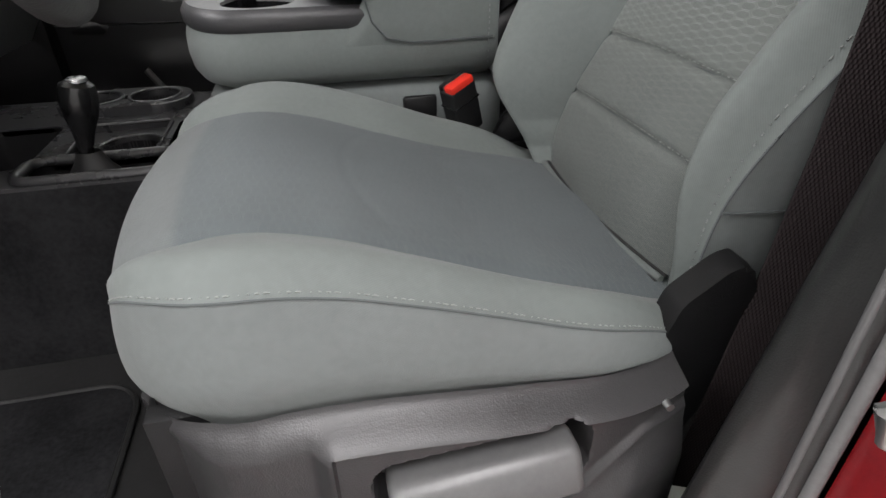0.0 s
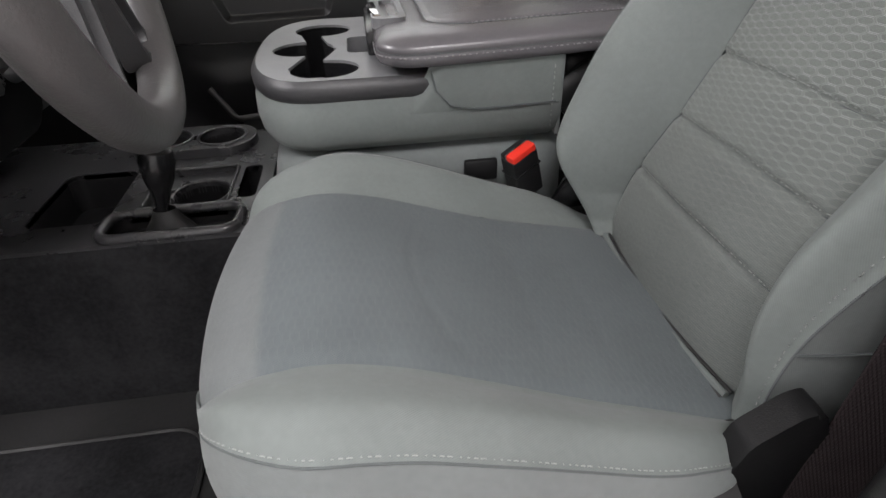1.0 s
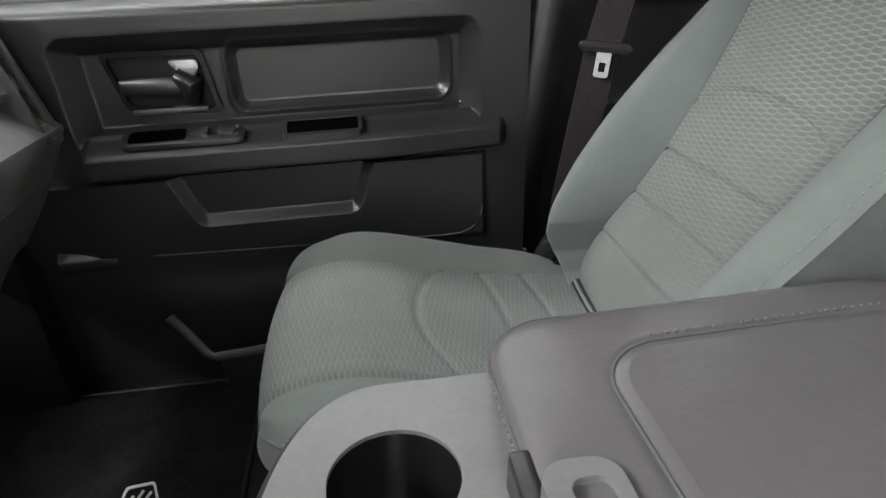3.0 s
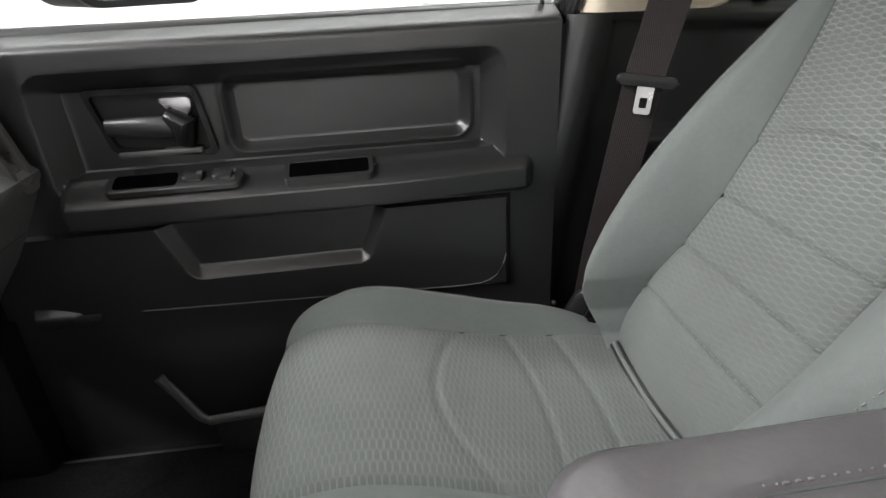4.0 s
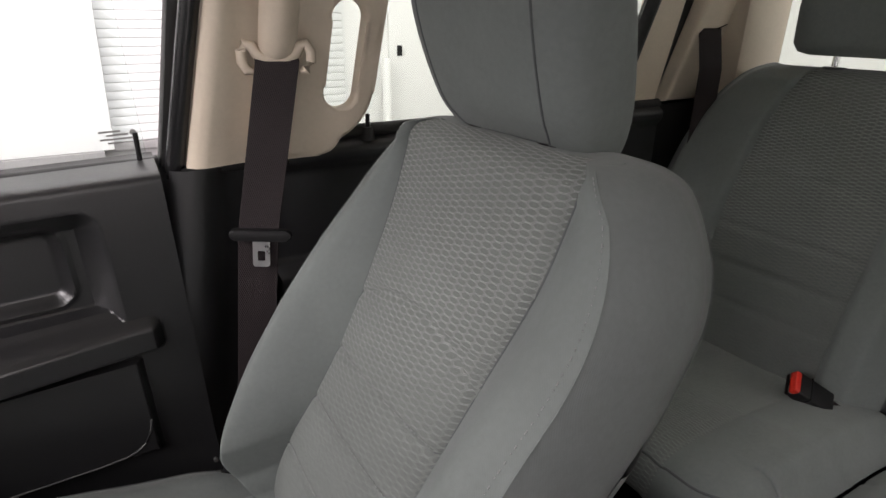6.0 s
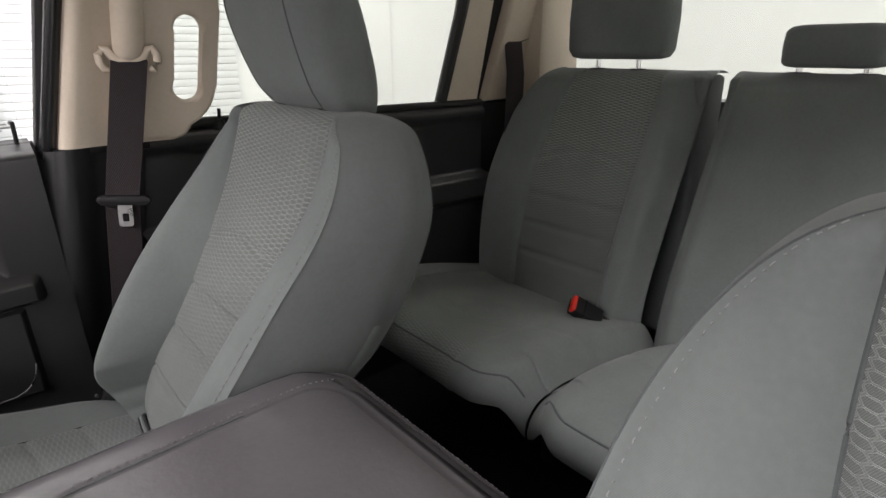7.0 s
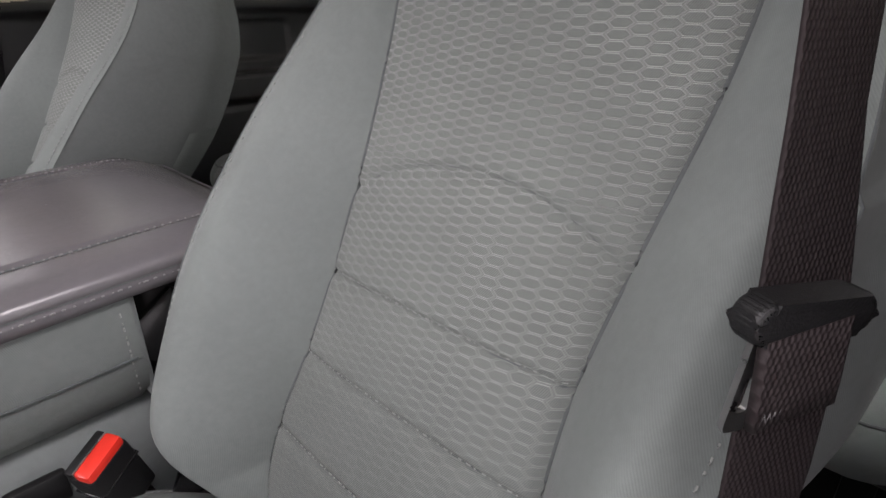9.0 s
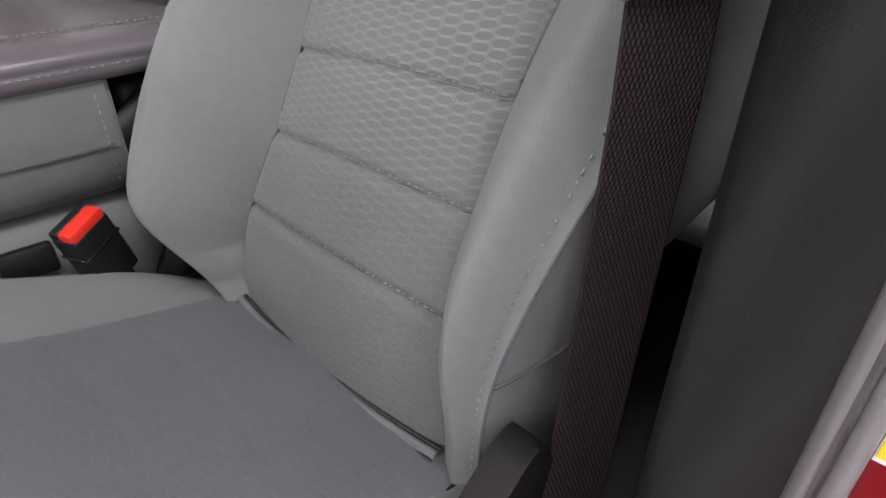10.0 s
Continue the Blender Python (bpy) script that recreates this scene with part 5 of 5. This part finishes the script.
settle(pillar("pillar_1", 1, "door pillar with black lower and beige upper trim"), -0.002, -0.050, -0.016)
settle(pillar("pillar_2", -1, "door pillar with charcoal lower and beige upper trim", -0.052), 0.045, 0.036, -0.02)
rp = thing("pillar_3", "rear pillar with black lower and beige upper trim", "pillar", kind="structure", at=(1.5, 0.8, 0.1))
part("lower_trim", prism([(1.40, 0.10), (1.70, 0.10), (1.70, 0.782), (1.40, 0.782)], to_door, 0.87, 0.785, 0.01), BLACK, rp, "black plastic trim")
part("pillar_seal", prism([(1.383, 0.785), (1.440, 0.785), (1.505, 1.32), (1.443, 1.32)], lambda u, v, h: (u, h - 0.22 * (v - 0.785), v), 0.87, 0.815, 0.006), RUBBER, rp, "black door seal strip")
part("upper_trim", prism([(1.437, 0.785), (1.60, 0.785), (1.71, 1.32), (1.502, 1.32)], lambda u, v, h: (u, h - 0.22 * (v - 0.785), v), 0.87, 0.780, 0.012, seg=3), BEIGE, rp, "beige plastic trim")
# Black piece on the trim paints the shade inside the belt slot.
part("belt_slot_shade", prism(soften([(1.465, 0.925), (1.512, 0.915), (1.515, 0.935), (1.560, 0.95)], 0.006), lambda u, v, h: (u, h - 0.22 * (v - 0.785), v), 0.79, 0.777), HOLE_SHADE, rp, "black inlay with the belt slot's shade in its colour")
part("pillar_back", box(1.56, 1.74, 0.70, 0.87, 0.78, 1.34, 0.02), BEIGE, rp)
settle(rp, 0.012, 0.005, 0.0)
rb = belt("rear_belt", [(1.503, 0.745, 0.940), (1.480, 0.712, 0.86), (1.465, 0.700, 0.70)], [(0.8, -0.5, 0)] * 3, 0.048, "dark rear seat belt coming out of the pillar slot")


# ---- rear bench ----
def rear_back(name, y0, y1, ins, label):
    th = thing(name, label, "car seat", "rear seat backs", at=(1.35, (y0 + y1) / 2, 0.3))
    zf = curve_through([0.30, 0.40, 0.55, 0.70, 0.80, 0.86], [1.320, 1.335, 1.385, 1.443, 1.482, 1.508])
    rows = [(z, 0) for z in np.linspace(0.30, 0.845, 90)] + [(0.845 + 0.03 * math.sin(a), 1 - math.cos(a)) for a in np.linspace(0.15, math.pi / 2, 8)]
    ys = np.linspace(y0, y1, 90)
    P = []
    for z, c in rows:
        row = []
        taper = (0.155 * (1 - math.sqrt(max(0.0, 1 - (max(0.0, z - 0.60) / 0.28) ** 2))) + 0.05 * float(smooth_step(0.6, 0.3, z)) + 0.012) * (y1 > 0.7)
        for i, y in enumerate(ys):
            yy = y - taper * float(smooth_step(y0 + 0.2, y1, y)) if y1 > 0.7 else y
            x = float(zf(min(z, 0.845))) + 0.05 * c
            e = min(y - y0, y1 - y)
            x += 0.05 * (1 - float(smooth_step(0, 0.045, e)))
            for a, b in ins:
                inn = float(smooth_step(a - 0.012, a + 0.012, y) * smooth_step(b + 0.012, b - 0.012, y))
                x += 0.014 * inn + 0.006 * (math.exp(-((y - a) / 0.005) ** 2) + math.exp(-((y - b) / 0.005) ** 2))
                t = (2 * y - a - b) / (b - a)
                if abs(t) < 1:
                    x += 0.005 * (math.exp(-((z - 0.655 - 0.03 * (1 - t * t)) / 0.005) ** 2) + sum(math.exp(-((z - s) / 0.005) ** 2) for s in (0.57, 0.50, 0.43)))
            row.append((x, yy, z))
        P.append(row)
    P = np.array(P)
    cuts = sorted({0, 89} | {int(round((v - y0) / (y1 - y0) * 89)) for ab in ins for v in ab})
    for i, j in zip(cuts, cuts[1:]):
        m = y0 + (y1 - y0) * (i + j) / 2 / 89
        hon = any(a < m < b for a, b in ins)
        sheet("backrest_insert" if hon else "backrest_bolster", P[:, i:j + 1], HONEY if hon else CLOTH, th, "honeycomb-woven grey cloth panel" if hon else "plain grey-green cloth")
    part("back_shell", box(1.525, 1.63, y0 + 0.004, y1 - (0.15 if y1 > 0.7 else 0.004), 0.25, 0.8655, 0.012, 3), CLOTH_SIDE, th, "plain grey cloth edge")
    lid = np.array([[tuple(p) for p in P[-1]], [(1.63, p[1], 0.868) for p in P[-1]]])
    sheet("backrest_top", lid, CLOTH, th)
    return th


r40 = rear_back("rear_bench", 0.215, 0.78, [(0.308, 0.590)], "grey-green cloth rear seat back beside the door, upright")
r60 = rear_back("rear_bench", -0.78, 0.175, [(-0.590, -0.308)], "wide grey-green cloth rear seat back, upright")


def rear_headrest(y, w, h, z, parent_label):
    th = thing("rear_headrest", parent_label, "headrest", "rear headrests", at=(1.56, y, z))
    rows = []
    for q, k in ((0.0, 0.75), (0.03, 0.9), (0.12, 0.98), (0.5, 1.0), (0.85, 0.98), (0.96, 0.88), (1.0, 0.7)):
        rows.append([(1.560 + 0.045 * k * math.copysign(abs(math.cos(a)) ** 0.5, math.cos(a)), y + w * k * math.copysign(abs(math.sin(a)) ** 0.4, math.sin(a)), z + h * q) for a in np.linspace(0, 2 * math.pi, 41)[:-1]])
    sheet("cushion", np.array(rows), CLOTH, th, "grey cloth cushion", close_u=True)
    for r in (rows[0], rows[-1]):
        c = bmesh.new()
        c.faces.new([c.verts.new(p) for p in r])
        part("cushion_end", c, CLOTH, th)
    for d in (-0.055, 0.055):
        part("post", tube([(1.560, y + d, 0.85), (1.560, y + d, z + 0.02)], 0.006, 10), CHROME, th, "chrome post")
        part("collar", prism([(1.560 + 0.016 * math.cos(a), y + d + 0.022 * math.sin(a)) for a in np.linspace(0, 2 * math.pi, 15)[:-1]], lambda u, v, q: (u, v, q), 0.866, 0.876, 0.002), BLACK, th)


rear_headrest(0.452, 0.135, 0.17, 0.897, "grey cloth rear headrest on chrome posts by the window")
rear_headrest(0.0, 0.085, 0.075, 0.885, "low grey cloth rear headrest in the middle")
rear_headrest(-0.452, 0.135, 0.17, 0.897, "grey cloth rear headrest on the driver side")


def rear_cushion(name, y0, y1, label):
    th = thing(name, label, "car seat", "rear cushions", at=(1.05, (y0 + y1) / 2, 0.2))
    path = [(0.93 - 0.055 * math.cos(a), -0.05 * (1 - math.sin(a))) for a in np.linspace(-0.3, math.pi / 2, 20)] + [(x, 0) for x in np.linspace(0.94, 1.375, 44)]
    ys = np.linspace(y0, y1, 70)
    zf = curve_through([0.90, 1.0, 1.15, 1.375], [0.405, 0.412, 0.395, 0.340])
    P = []
    for x, dz in path:
        row = []
        for y in ys:
            e = min(y - y0, y1 - y)
            z = float(zf(max(x, 0.93))) + dz - 0.05 * (1 - float(smooth_step(0, 0.05, e)))
            m = (y0 + y1) / 2 + 0.02
            g = math.exp(-((y - m) / 0.18) ** 4)
            z -= 0.016 * g * float(smooth_step(0.93, 1.02, x)) + 0.004 * math.exp(-((abs(y - m) - 0.18) / 0.006) ** 2) + 0.004 * math.exp(-((x - 1.04 - 0.3 * abs(y - m)) / 0.006) ** 2)
            xo = 0.05 * (1 - float(smooth_step(0, 0.10, e))) * (x < 0.98)
            row.append((x + xo, y, z))
        P.append(row)
    P = np.array(P)
    cuts = [0] + [int(round(((y0 + y1) / 2 + 0.02 + d - y0) / (y1 - y0) * 69)) for d in (-0.18, 0.18)] + [69]
    for n, (i, j) in enumerate(zip(cuts, cuts[1:])):
        sheet("cushion_insert" if n == 1 else "cushion_bolster", P[:, i:j + 1], HONEY_PASS if n == 1 else CLOTH, th, "grey honeycomb cloth panel" if n == 1 else "plain grey-green cloth")
    part("cushion_base", box(1.0, 1.34, y0 + 0.02, y1 - 0.02, 0.24, 0.325, 0.03, 3), BLACK, th, "black plastic seat pan")
    part("seam", tube([tuple(p) for p in P[12]][2:-2], 0.002, 6), SEAM_SHADOW, th)
    for y in (y0 + 0.08, y1 - 0.08):
        part("cushion_leg", box(1.10, 1.16, y - 0.02, y + 0.02, 0.09, 0.24, 0.004), BLACK, th)
    return th


rear_cushion("bench_cushion", 0.16, 0.77, "grey-green honeycomb cloth rear seat cushion by the door")
rear_cushion("bench_cushion", -0.77, 0.155, "wide grey-green honeycomb cloth rear seat cushion")
buckle("buckle", (1.30, 0.24, 0.345), (1.235, 0.305, 0.40), (0.3, 0.6, 0.6), "black rear seat belt buckle with red button lying on the cushion")

# back window
bw = thing("window_1", "rear window of the cab, clear glass", "window", kind="structure", at=(1.72, 0, 0.8))
part("pane", box(1.735, 1.74, -0.72, 0.72, 0.80, 1.34), TINT, bw, "lightly tinted glass").visible_shadow = False


# ---- dash and steering wheel ----
ds = thing("dashboard", "black dashboard with centre stack, glove box and vents", "dashboard", kind="structure", at=(-0.5, 0, 0.4))
prof = [(-0.44, 0.37), (-0.40, 0.43), (-0.355, 0.49), (-0.328, 0.533), (-0.327, 0.537), (-0.303, 0.580), (-0.287, 0.612), (-0.287, 0.619), (-0.336, 0.660), (-0.322, 0.668), (-0.314, 0.678), (-0.318, 0.690), (-0.334, 0.700), (-0.339, 0.74), (-0.350, 0.79), (-0.38, 0.82), (-0.46, 0.84), (-0.7, 0.85)]
rows = []
for y in np.linspace(-0.80, 0.742, 80):
    bulge = 0.03 * float(smooth_step(0.22, 0.10, abs(y)))
    rows.append([(x + bulge * (0.5 < z < 0.78), y, z) for x, z in prof])
sheet("dash_body", np.array(rows), DASH, ds, "charcoal soft dashboard skin", sharp=28)
part("glovebox_line", tube([(-0.3275, y, 0.535) for y in np.linspace(0.2, 0.735, 8)], 0.0015, 6), LEVER, ds)
band = lambda u, v, h: (-0.287 - 0.766 * v + 0.643 * h, u, 0.619 + 0.643 * v + 0.766 * h)
lt = part("glovebox_latch", ring(rounded(0.455, 0.590, 0.012, 0.050, 0.006), rounded(0.462, 0.583, 0.018, 0.046, 0.004), band, -0.004, 0.003), DASH, ds, "charcoal latch surround")
# Solid fill whose black paints the latch recess's shade.
part("latch_recess", prism(rounded(0.462, 0.583, 0.018, 0.046, 0.004), band, -0.004, 0.0008), HOLE_SHADE, lt)
ven = part("vent_bezel", ring(rounded(0.688, 0.732, 0.600, 0.790, 0.014), rounded(0.695, 0.722, 0.608, 0.782, 0.010), lambda u, v, h: (h - 0.28 * (v - 0.69), u, v), -0.345, -0.308), LEVER, ds, "satin grey vent surround")
for i in range(7):
    z = 0.625 + i * 0.023
    part("vent_slat", box(-0.336 - 0.28 * (z - 0.69), -0.314 - 0.28 * (z - 0.69), 0.696, 0.721, z - 0.003, z + 0.003, 0.001), SILVER if i == 0 else TRIM, ven)
st = part("center_stack", prism(rounded(-0.17, 0.17, 0.40, 0.80, 0.03), lambda u, v, h: (h - 0.22 * (0.8 - v), u, v), -0.33, -0.262, 0.006), BLACK, ds, "gloss black centre stack")
for y in (-0.09, 0.0, 0.09):
    part("control_knob", tube([(-0.325, y, 0.52), (-0.30, y, 0.525), (-0.296, y, 0.5255)], [0.026, 0.023, 0.018], 20), SILVER, st, "silver-edged rotary climate knob")
part("kick_panel", box(-0.92, -0.46, -0.86, -0.80, 0.09, 0.84, 0.02), BLACK, ds)
part("kick_panel", box(-0.92, -0.40, 0.70, 0.86, 0.06, 0.66, 0.02), BLACK, ds)
part("side_ledge", tube([(-0.36, 0.74, 0.39), (-0.30, 0.75, 0.385), (-0.275, 0.77, 0.37), (-0.25, 0.775, 0.30), (-0.22, 0.775, 0.22)], 0.02, 10, flat=0.6, side=(0, 1, 0)), TRIM, ds)

settle(ds, -0.028, -0.004, -0.018)

wh = thing("steering_wheel", "charcoal leather steering wheel with satin spoke trim", "steering wheel", at=(-0.017, -0.396, 0.747))
wm = pose(-0.017, -0.396, 0.747, 0, 0, 10.2) @ Matrix(((0, -math.sin(radians(10.1)), math.cos(radians(10.1))), (1, 0, 0), (0, math.cos(radians(10.1)), math.sin(radians(10.1))))).to_4x4()
part("rim", move(tube([(0.180 * math.cos(a), 0.180 * math.sin(a), 0) for a in np.linspace(0, 2 * math.pi, 73)[:-1]], 0.0188, 16, closed=True), wm), RIM, wh, "grained charcoal leather rim")
hub = [[(r * math.copysign(abs(math.cos(a)) ** 0.7, math.cos(a)), r * 0.85 * math.copysign(abs(math.sin(a)) ** 0.7, math.sin(a)), h) for a in np.linspace(0, 2 * math.pi, 49)[:-1]] for r, h in ((0.02, 0.012), (0.055, 0.010), (0.075, 0.002), (0.084, -0.015), (0.085, -0.05))]
hb = sheet("hub", np.array(hub), BLACK, wh, "black airbag cover", close_u=True)
hb.matrix_basis = Matrix.Translation(-wh.location) @ wm
for a0 in (-62, -118, 0, 180):
    a = radians(a0)
    d, n = Vector((math.cos(a), math.sin(a), 0)), Vector((-math.sin(a), math.cos(a), 0))
    to_w = lambda u, v, h: wm @ (d * u + n * v + Vector((0, 0, h)))
    low = a0 < -10
    wide = 0.022 if low else 0.030
    so, si = rounded(0.062, 0.174, -wide, wide, 0.016), rounded(0.068, 0.162, -wide * 0.62, wide * 0.62, 0.011)
    fr_ = ring(so, si, to_w, -0.022, 0.002)
    bmesh.ops.bevel(fr_, geom=[e for e in fr_.edges if e.calc_length() < 0.02], offset=0.0015, segments=2, affect="EDGES", profile=0.5)
    sp = part("spoke", fr_, BAND if low else BLACK, wh, "satin grey spoke frame" if low else "black spoke with switches")
    part("spoke_recess", prism(si, to_w, -0.022, -0.014 if low else -0.004, 0.002), BLACK if low else GLOSS, sp, "dark recessed spoke panel")
part("steering_column", tube([wm @ Vector((0, 0, -0.04)), wm @ Vector((0, 0, -0.30))], 0.05, 16), BLACK, wh)


# ---- driver side jamb ----
jb = thing("door_jamb", "dark red painted door jamb with seal, striker and label", "door jamb", kind="structure", at=(0.42, -0.9, 0.0))
sl_x = lambda z: 0.0
to_jamb = lambda u, v, h: (h + sl_x(v), u, v)
part("jamb_panel", prism([(-0.807, -0.10), (-0.807, 1.30), (-0.95, 1.30), (-0.95, -0.10)], to_jamb, 0.62, 0.407, 0.004), PAINT, jb, "dark red metallic painted steel")
part("seal_lip", tube([(0.3915, -0.7955, z) for z in np.linspace(-0.05, 0.784, 14)], 0.0028, 10), LEVER, jb, "grey satin trim lip")
part("seal", tube([(0.402, -0.8035, z) for z in np.linspace(-0.05, 1.3, 14)], 0.0045, 14), SEAL, jb, "grey satin rubber door seal")
part("seal_foot", tube([(0.408, -0.799, z) for z in np.linspace(-0.05, 1.3, 14)], 0.004, 8), RUBBER, jb)
part("striker", tube([(0.42, -0.846, 0.470), (0.39, -0.844, 0.468), (0.378, -0.836, 0.462), (0.375, -0.832, 0.448), (0.378, -0.836, 0.434), (0.39, -0.844, 0.428), (0.42, -0.846, 0.426)], 0.006, 10), STEEL, jb, "zinc-plated door striker loop")
part("sill_panel", box(-0.9, 0.60, -0.95, -0.80, -0.05, 0.085, 0.015, 3), PAINT, jb, "dark red painted sill")
part("sill_plate", box(-0.6, 0.40, -0.81, -0.735, 0.09, 0.115, 0.008, 2), TRIM, jb, "black plastic sill plate")
lb = part("warning_label", box(0.4055, 0.4066, -0.900, -0.8085, 0.535, 0.70), PAPER, jb, "white label with red and grey print")

# rear side of the driver's door opening
rw = thing("door_3", "driver-side rear door, closed", "car door", kind="structure", at=(1.0, -0.85, 0.1))
part("door_core", box(0.62, 1.72, -0.93, -0.84, 0.05, 0.785, 0.01), TRIM, rw)
part("door_pane", box(0.62, 1.42, -0.882, -0.878, 0.77, 1.30), TINT, rw, "lightly tinted side window glass")

for k in range(11):
    z = 0.690 - 0.0135 * k
    part("label_print", box(0.4050, 0.4056, -0.896 + 0.004 * (k % 3), -0.814 - 0.006 * (k % 2) - 0.004 * (k > 8), z - 0.0045, z), REDINK if k in (2, 6) else PRINT, lb)
part("label_corner", prism([(-0.8090, 0.537), (-0.8118, 0.537), (-0.8105, 0.545), (-0.8090, 0.560)], lambda u, v, h: (h, u, v), 0.4056, 0.4050), YELLOW, lb)
part("jamb_crease", tube([(0.409, -0.850, 0.40), (0.408, -0.848, 0.47), (0.409, -0.842, 0.52)], 0.006, 8), PAINT, jb)
part("jamb_plug", tube([(0.414, -0.835, 0.415), (0.404, -0.835, 0.415)], [0.014, 0.011], 14), PAINT, jb)

settle(jb, 0.045, 0.040, -0.01)


# ---- floor mats, outside ----
def mat_thing(x0, x1, y0, y1, cx, cy, label):
    th = thing("floor_mat", label, "floor mat", "floor mats", at=((x0 + x1) / 2, (y0 + y1) / 2, 0.095))
    o = rounded(x0, x1, y0, y1, 0.05, 8)
    part("carpet", prism(o, lambda u, v, h: (u, v, h), 0.096, 0.106, 0.003), CARPET, th, "black carpet pile")
    part("mat_binding", tube([(u, v, 0.104) for u, v in o], 0.004, 6, closed=True), RUBBER, th, "stitched edge binding")
    sh = soften([(cx + 0.030 * a, cy + 0.045 * b) for a, b in ((-1, -0.9), (-1, 0.9), (0.35, 1), (1, 0), (0.35, -1))], 0.006)
    part("badge_outline", ring(sh, inset(sh, 0.004), lambda u, v, h: (u, v, h), 0.106, 0.1085), PAPER, th, "pale embroidered badge outline")
    for k, (a, w) in enumerate(((-0.016, 0.022), (-0.004, 0.030), (0.008, 0.026))):
        part("badge_bar", tube([(cx + a, cy - w, 0.1075), (cx + a + 0.004, cy - w * 0.3, 0.1080), (cx + a - 0.002, cy + w * 0.4, 0.1080), (cx + a + 0.002, cy + w, 0.1075)], 0.0022, 5), PAPER, th)
    return th


mat_thing(-0.62, -0.075, -0.70, -0.315, -0.205, -0.485, "black carpet driver floor mat with bound edge and pale badge")
mat_thing(-0.62, -0.10, 0.26, 0.72, -0.247, 0.451, "black carpet passenger floor mat with pale badge")
mr = thing("side_mirror", "black door mirror outside the passenger window", "side mirror", at=(-0.22, 1.08, 0.80))
mm = look((-0.225, 1.08, 0.892), (0.9, 0.35, 0.86)) @ pose(0, 0, 0, 0, 180, 0)
mo = rounded(-0.135, 0.135, -0.085, 0.105, 0.05, 8)
to_m = lambda u, v, h: mm @ Vector((u, v, h))
part("mirror_housing", prism(mo, to_m, -0.09, 0.0, 0.01), BLACK, mr, "black plastic shell")
part("mirror_rim", ring(mo, inset(mo, 0.010), to_m, -0.002, 0.008), BLACK, mr)
part("mirror_glass", prism(inset(mo, 0.011), to_m, 0.0, 0.003), MIRROR, mr, "silvered mirror glass")
part("mirror_arm", box(-0.30, -0.20, 0.88, 1.08, 0.68, 0.76, 0.015), BLACK, mr)
settle(mr, 0.0, -0.050, -0.020)

wall("wall_plinth", -3.9, 4.9, 3.37, 3.40, -0.62, 0.285, GREYWALL, "grey painted lower band of the studio wall")
rs = thing("door_4", "pale grey ribbed roller door in the studio wall", "roller door", kind="structure", at=(1.1, 3.38, 0.3))
part("door_frame", box(0.40, 1.80, 3.385, 3.40, 0.25, 2.6), DOORW, rs)
for k in range(50):
    part("slat", box(0.42, 1.78, 3.374, 3.386, 0.331 + 0.043 * k, 0.372 + 0.043 * k, 0.003), DOORW, rs)
part("bottom_rail", box(0.40, 1.80, 3.355, 3.385, 0.286, 0.328, 0.004), GREYWALL, rs)
rbd = thing("reflector_board", "large white reflector board on a low grey stand", "reflector", at=(-0.6, 3.25, -0.62))
part("board", prism([(-2.4, 0.310), (0.448, 0.310), (0.505, 1.5), (-2.4, 1.5)], to_door, 3.31, 3.29, 0.004), WHITE, rbd, "matt white board")
part("stand", box(-2.3, 0.40, 3.26, 3.34, -0.62, 0.310, 0.006), GREYWALL, rbd, "grey stand")
wd = thing("door_5", "white studio side door with a small dark latch plate", "door", kind="structure", at=(2.4, 3.39, -0.6))
part("door_leaf", box(2.10, 3.0, 3.375, 3.40, -0.62, 1.9, 0.004), WHITE, wd)
part("latch_plate", box(2.155, 2.190, 3.366, 3.376, 0.722, 0.786, 0.003), BLACK, wd, "dark latch plate")
gp = thing("guard_post", "white painted steel guard post by the studio wall", "post", at=(2.04, 3.31, -0.62))
part("post", tube([(2.04, 3.31, -0.62), (2.04, 3.31, 0.70), (2.04, 3.31, 0.715)], [0.028, 0.028, 0.020], 18), WHITE, gp)
part("foot_plate", box(1.97, 2.11, 3.24, 3.365, -0.62, -0.608, 0.003), GREYWALL, gp)
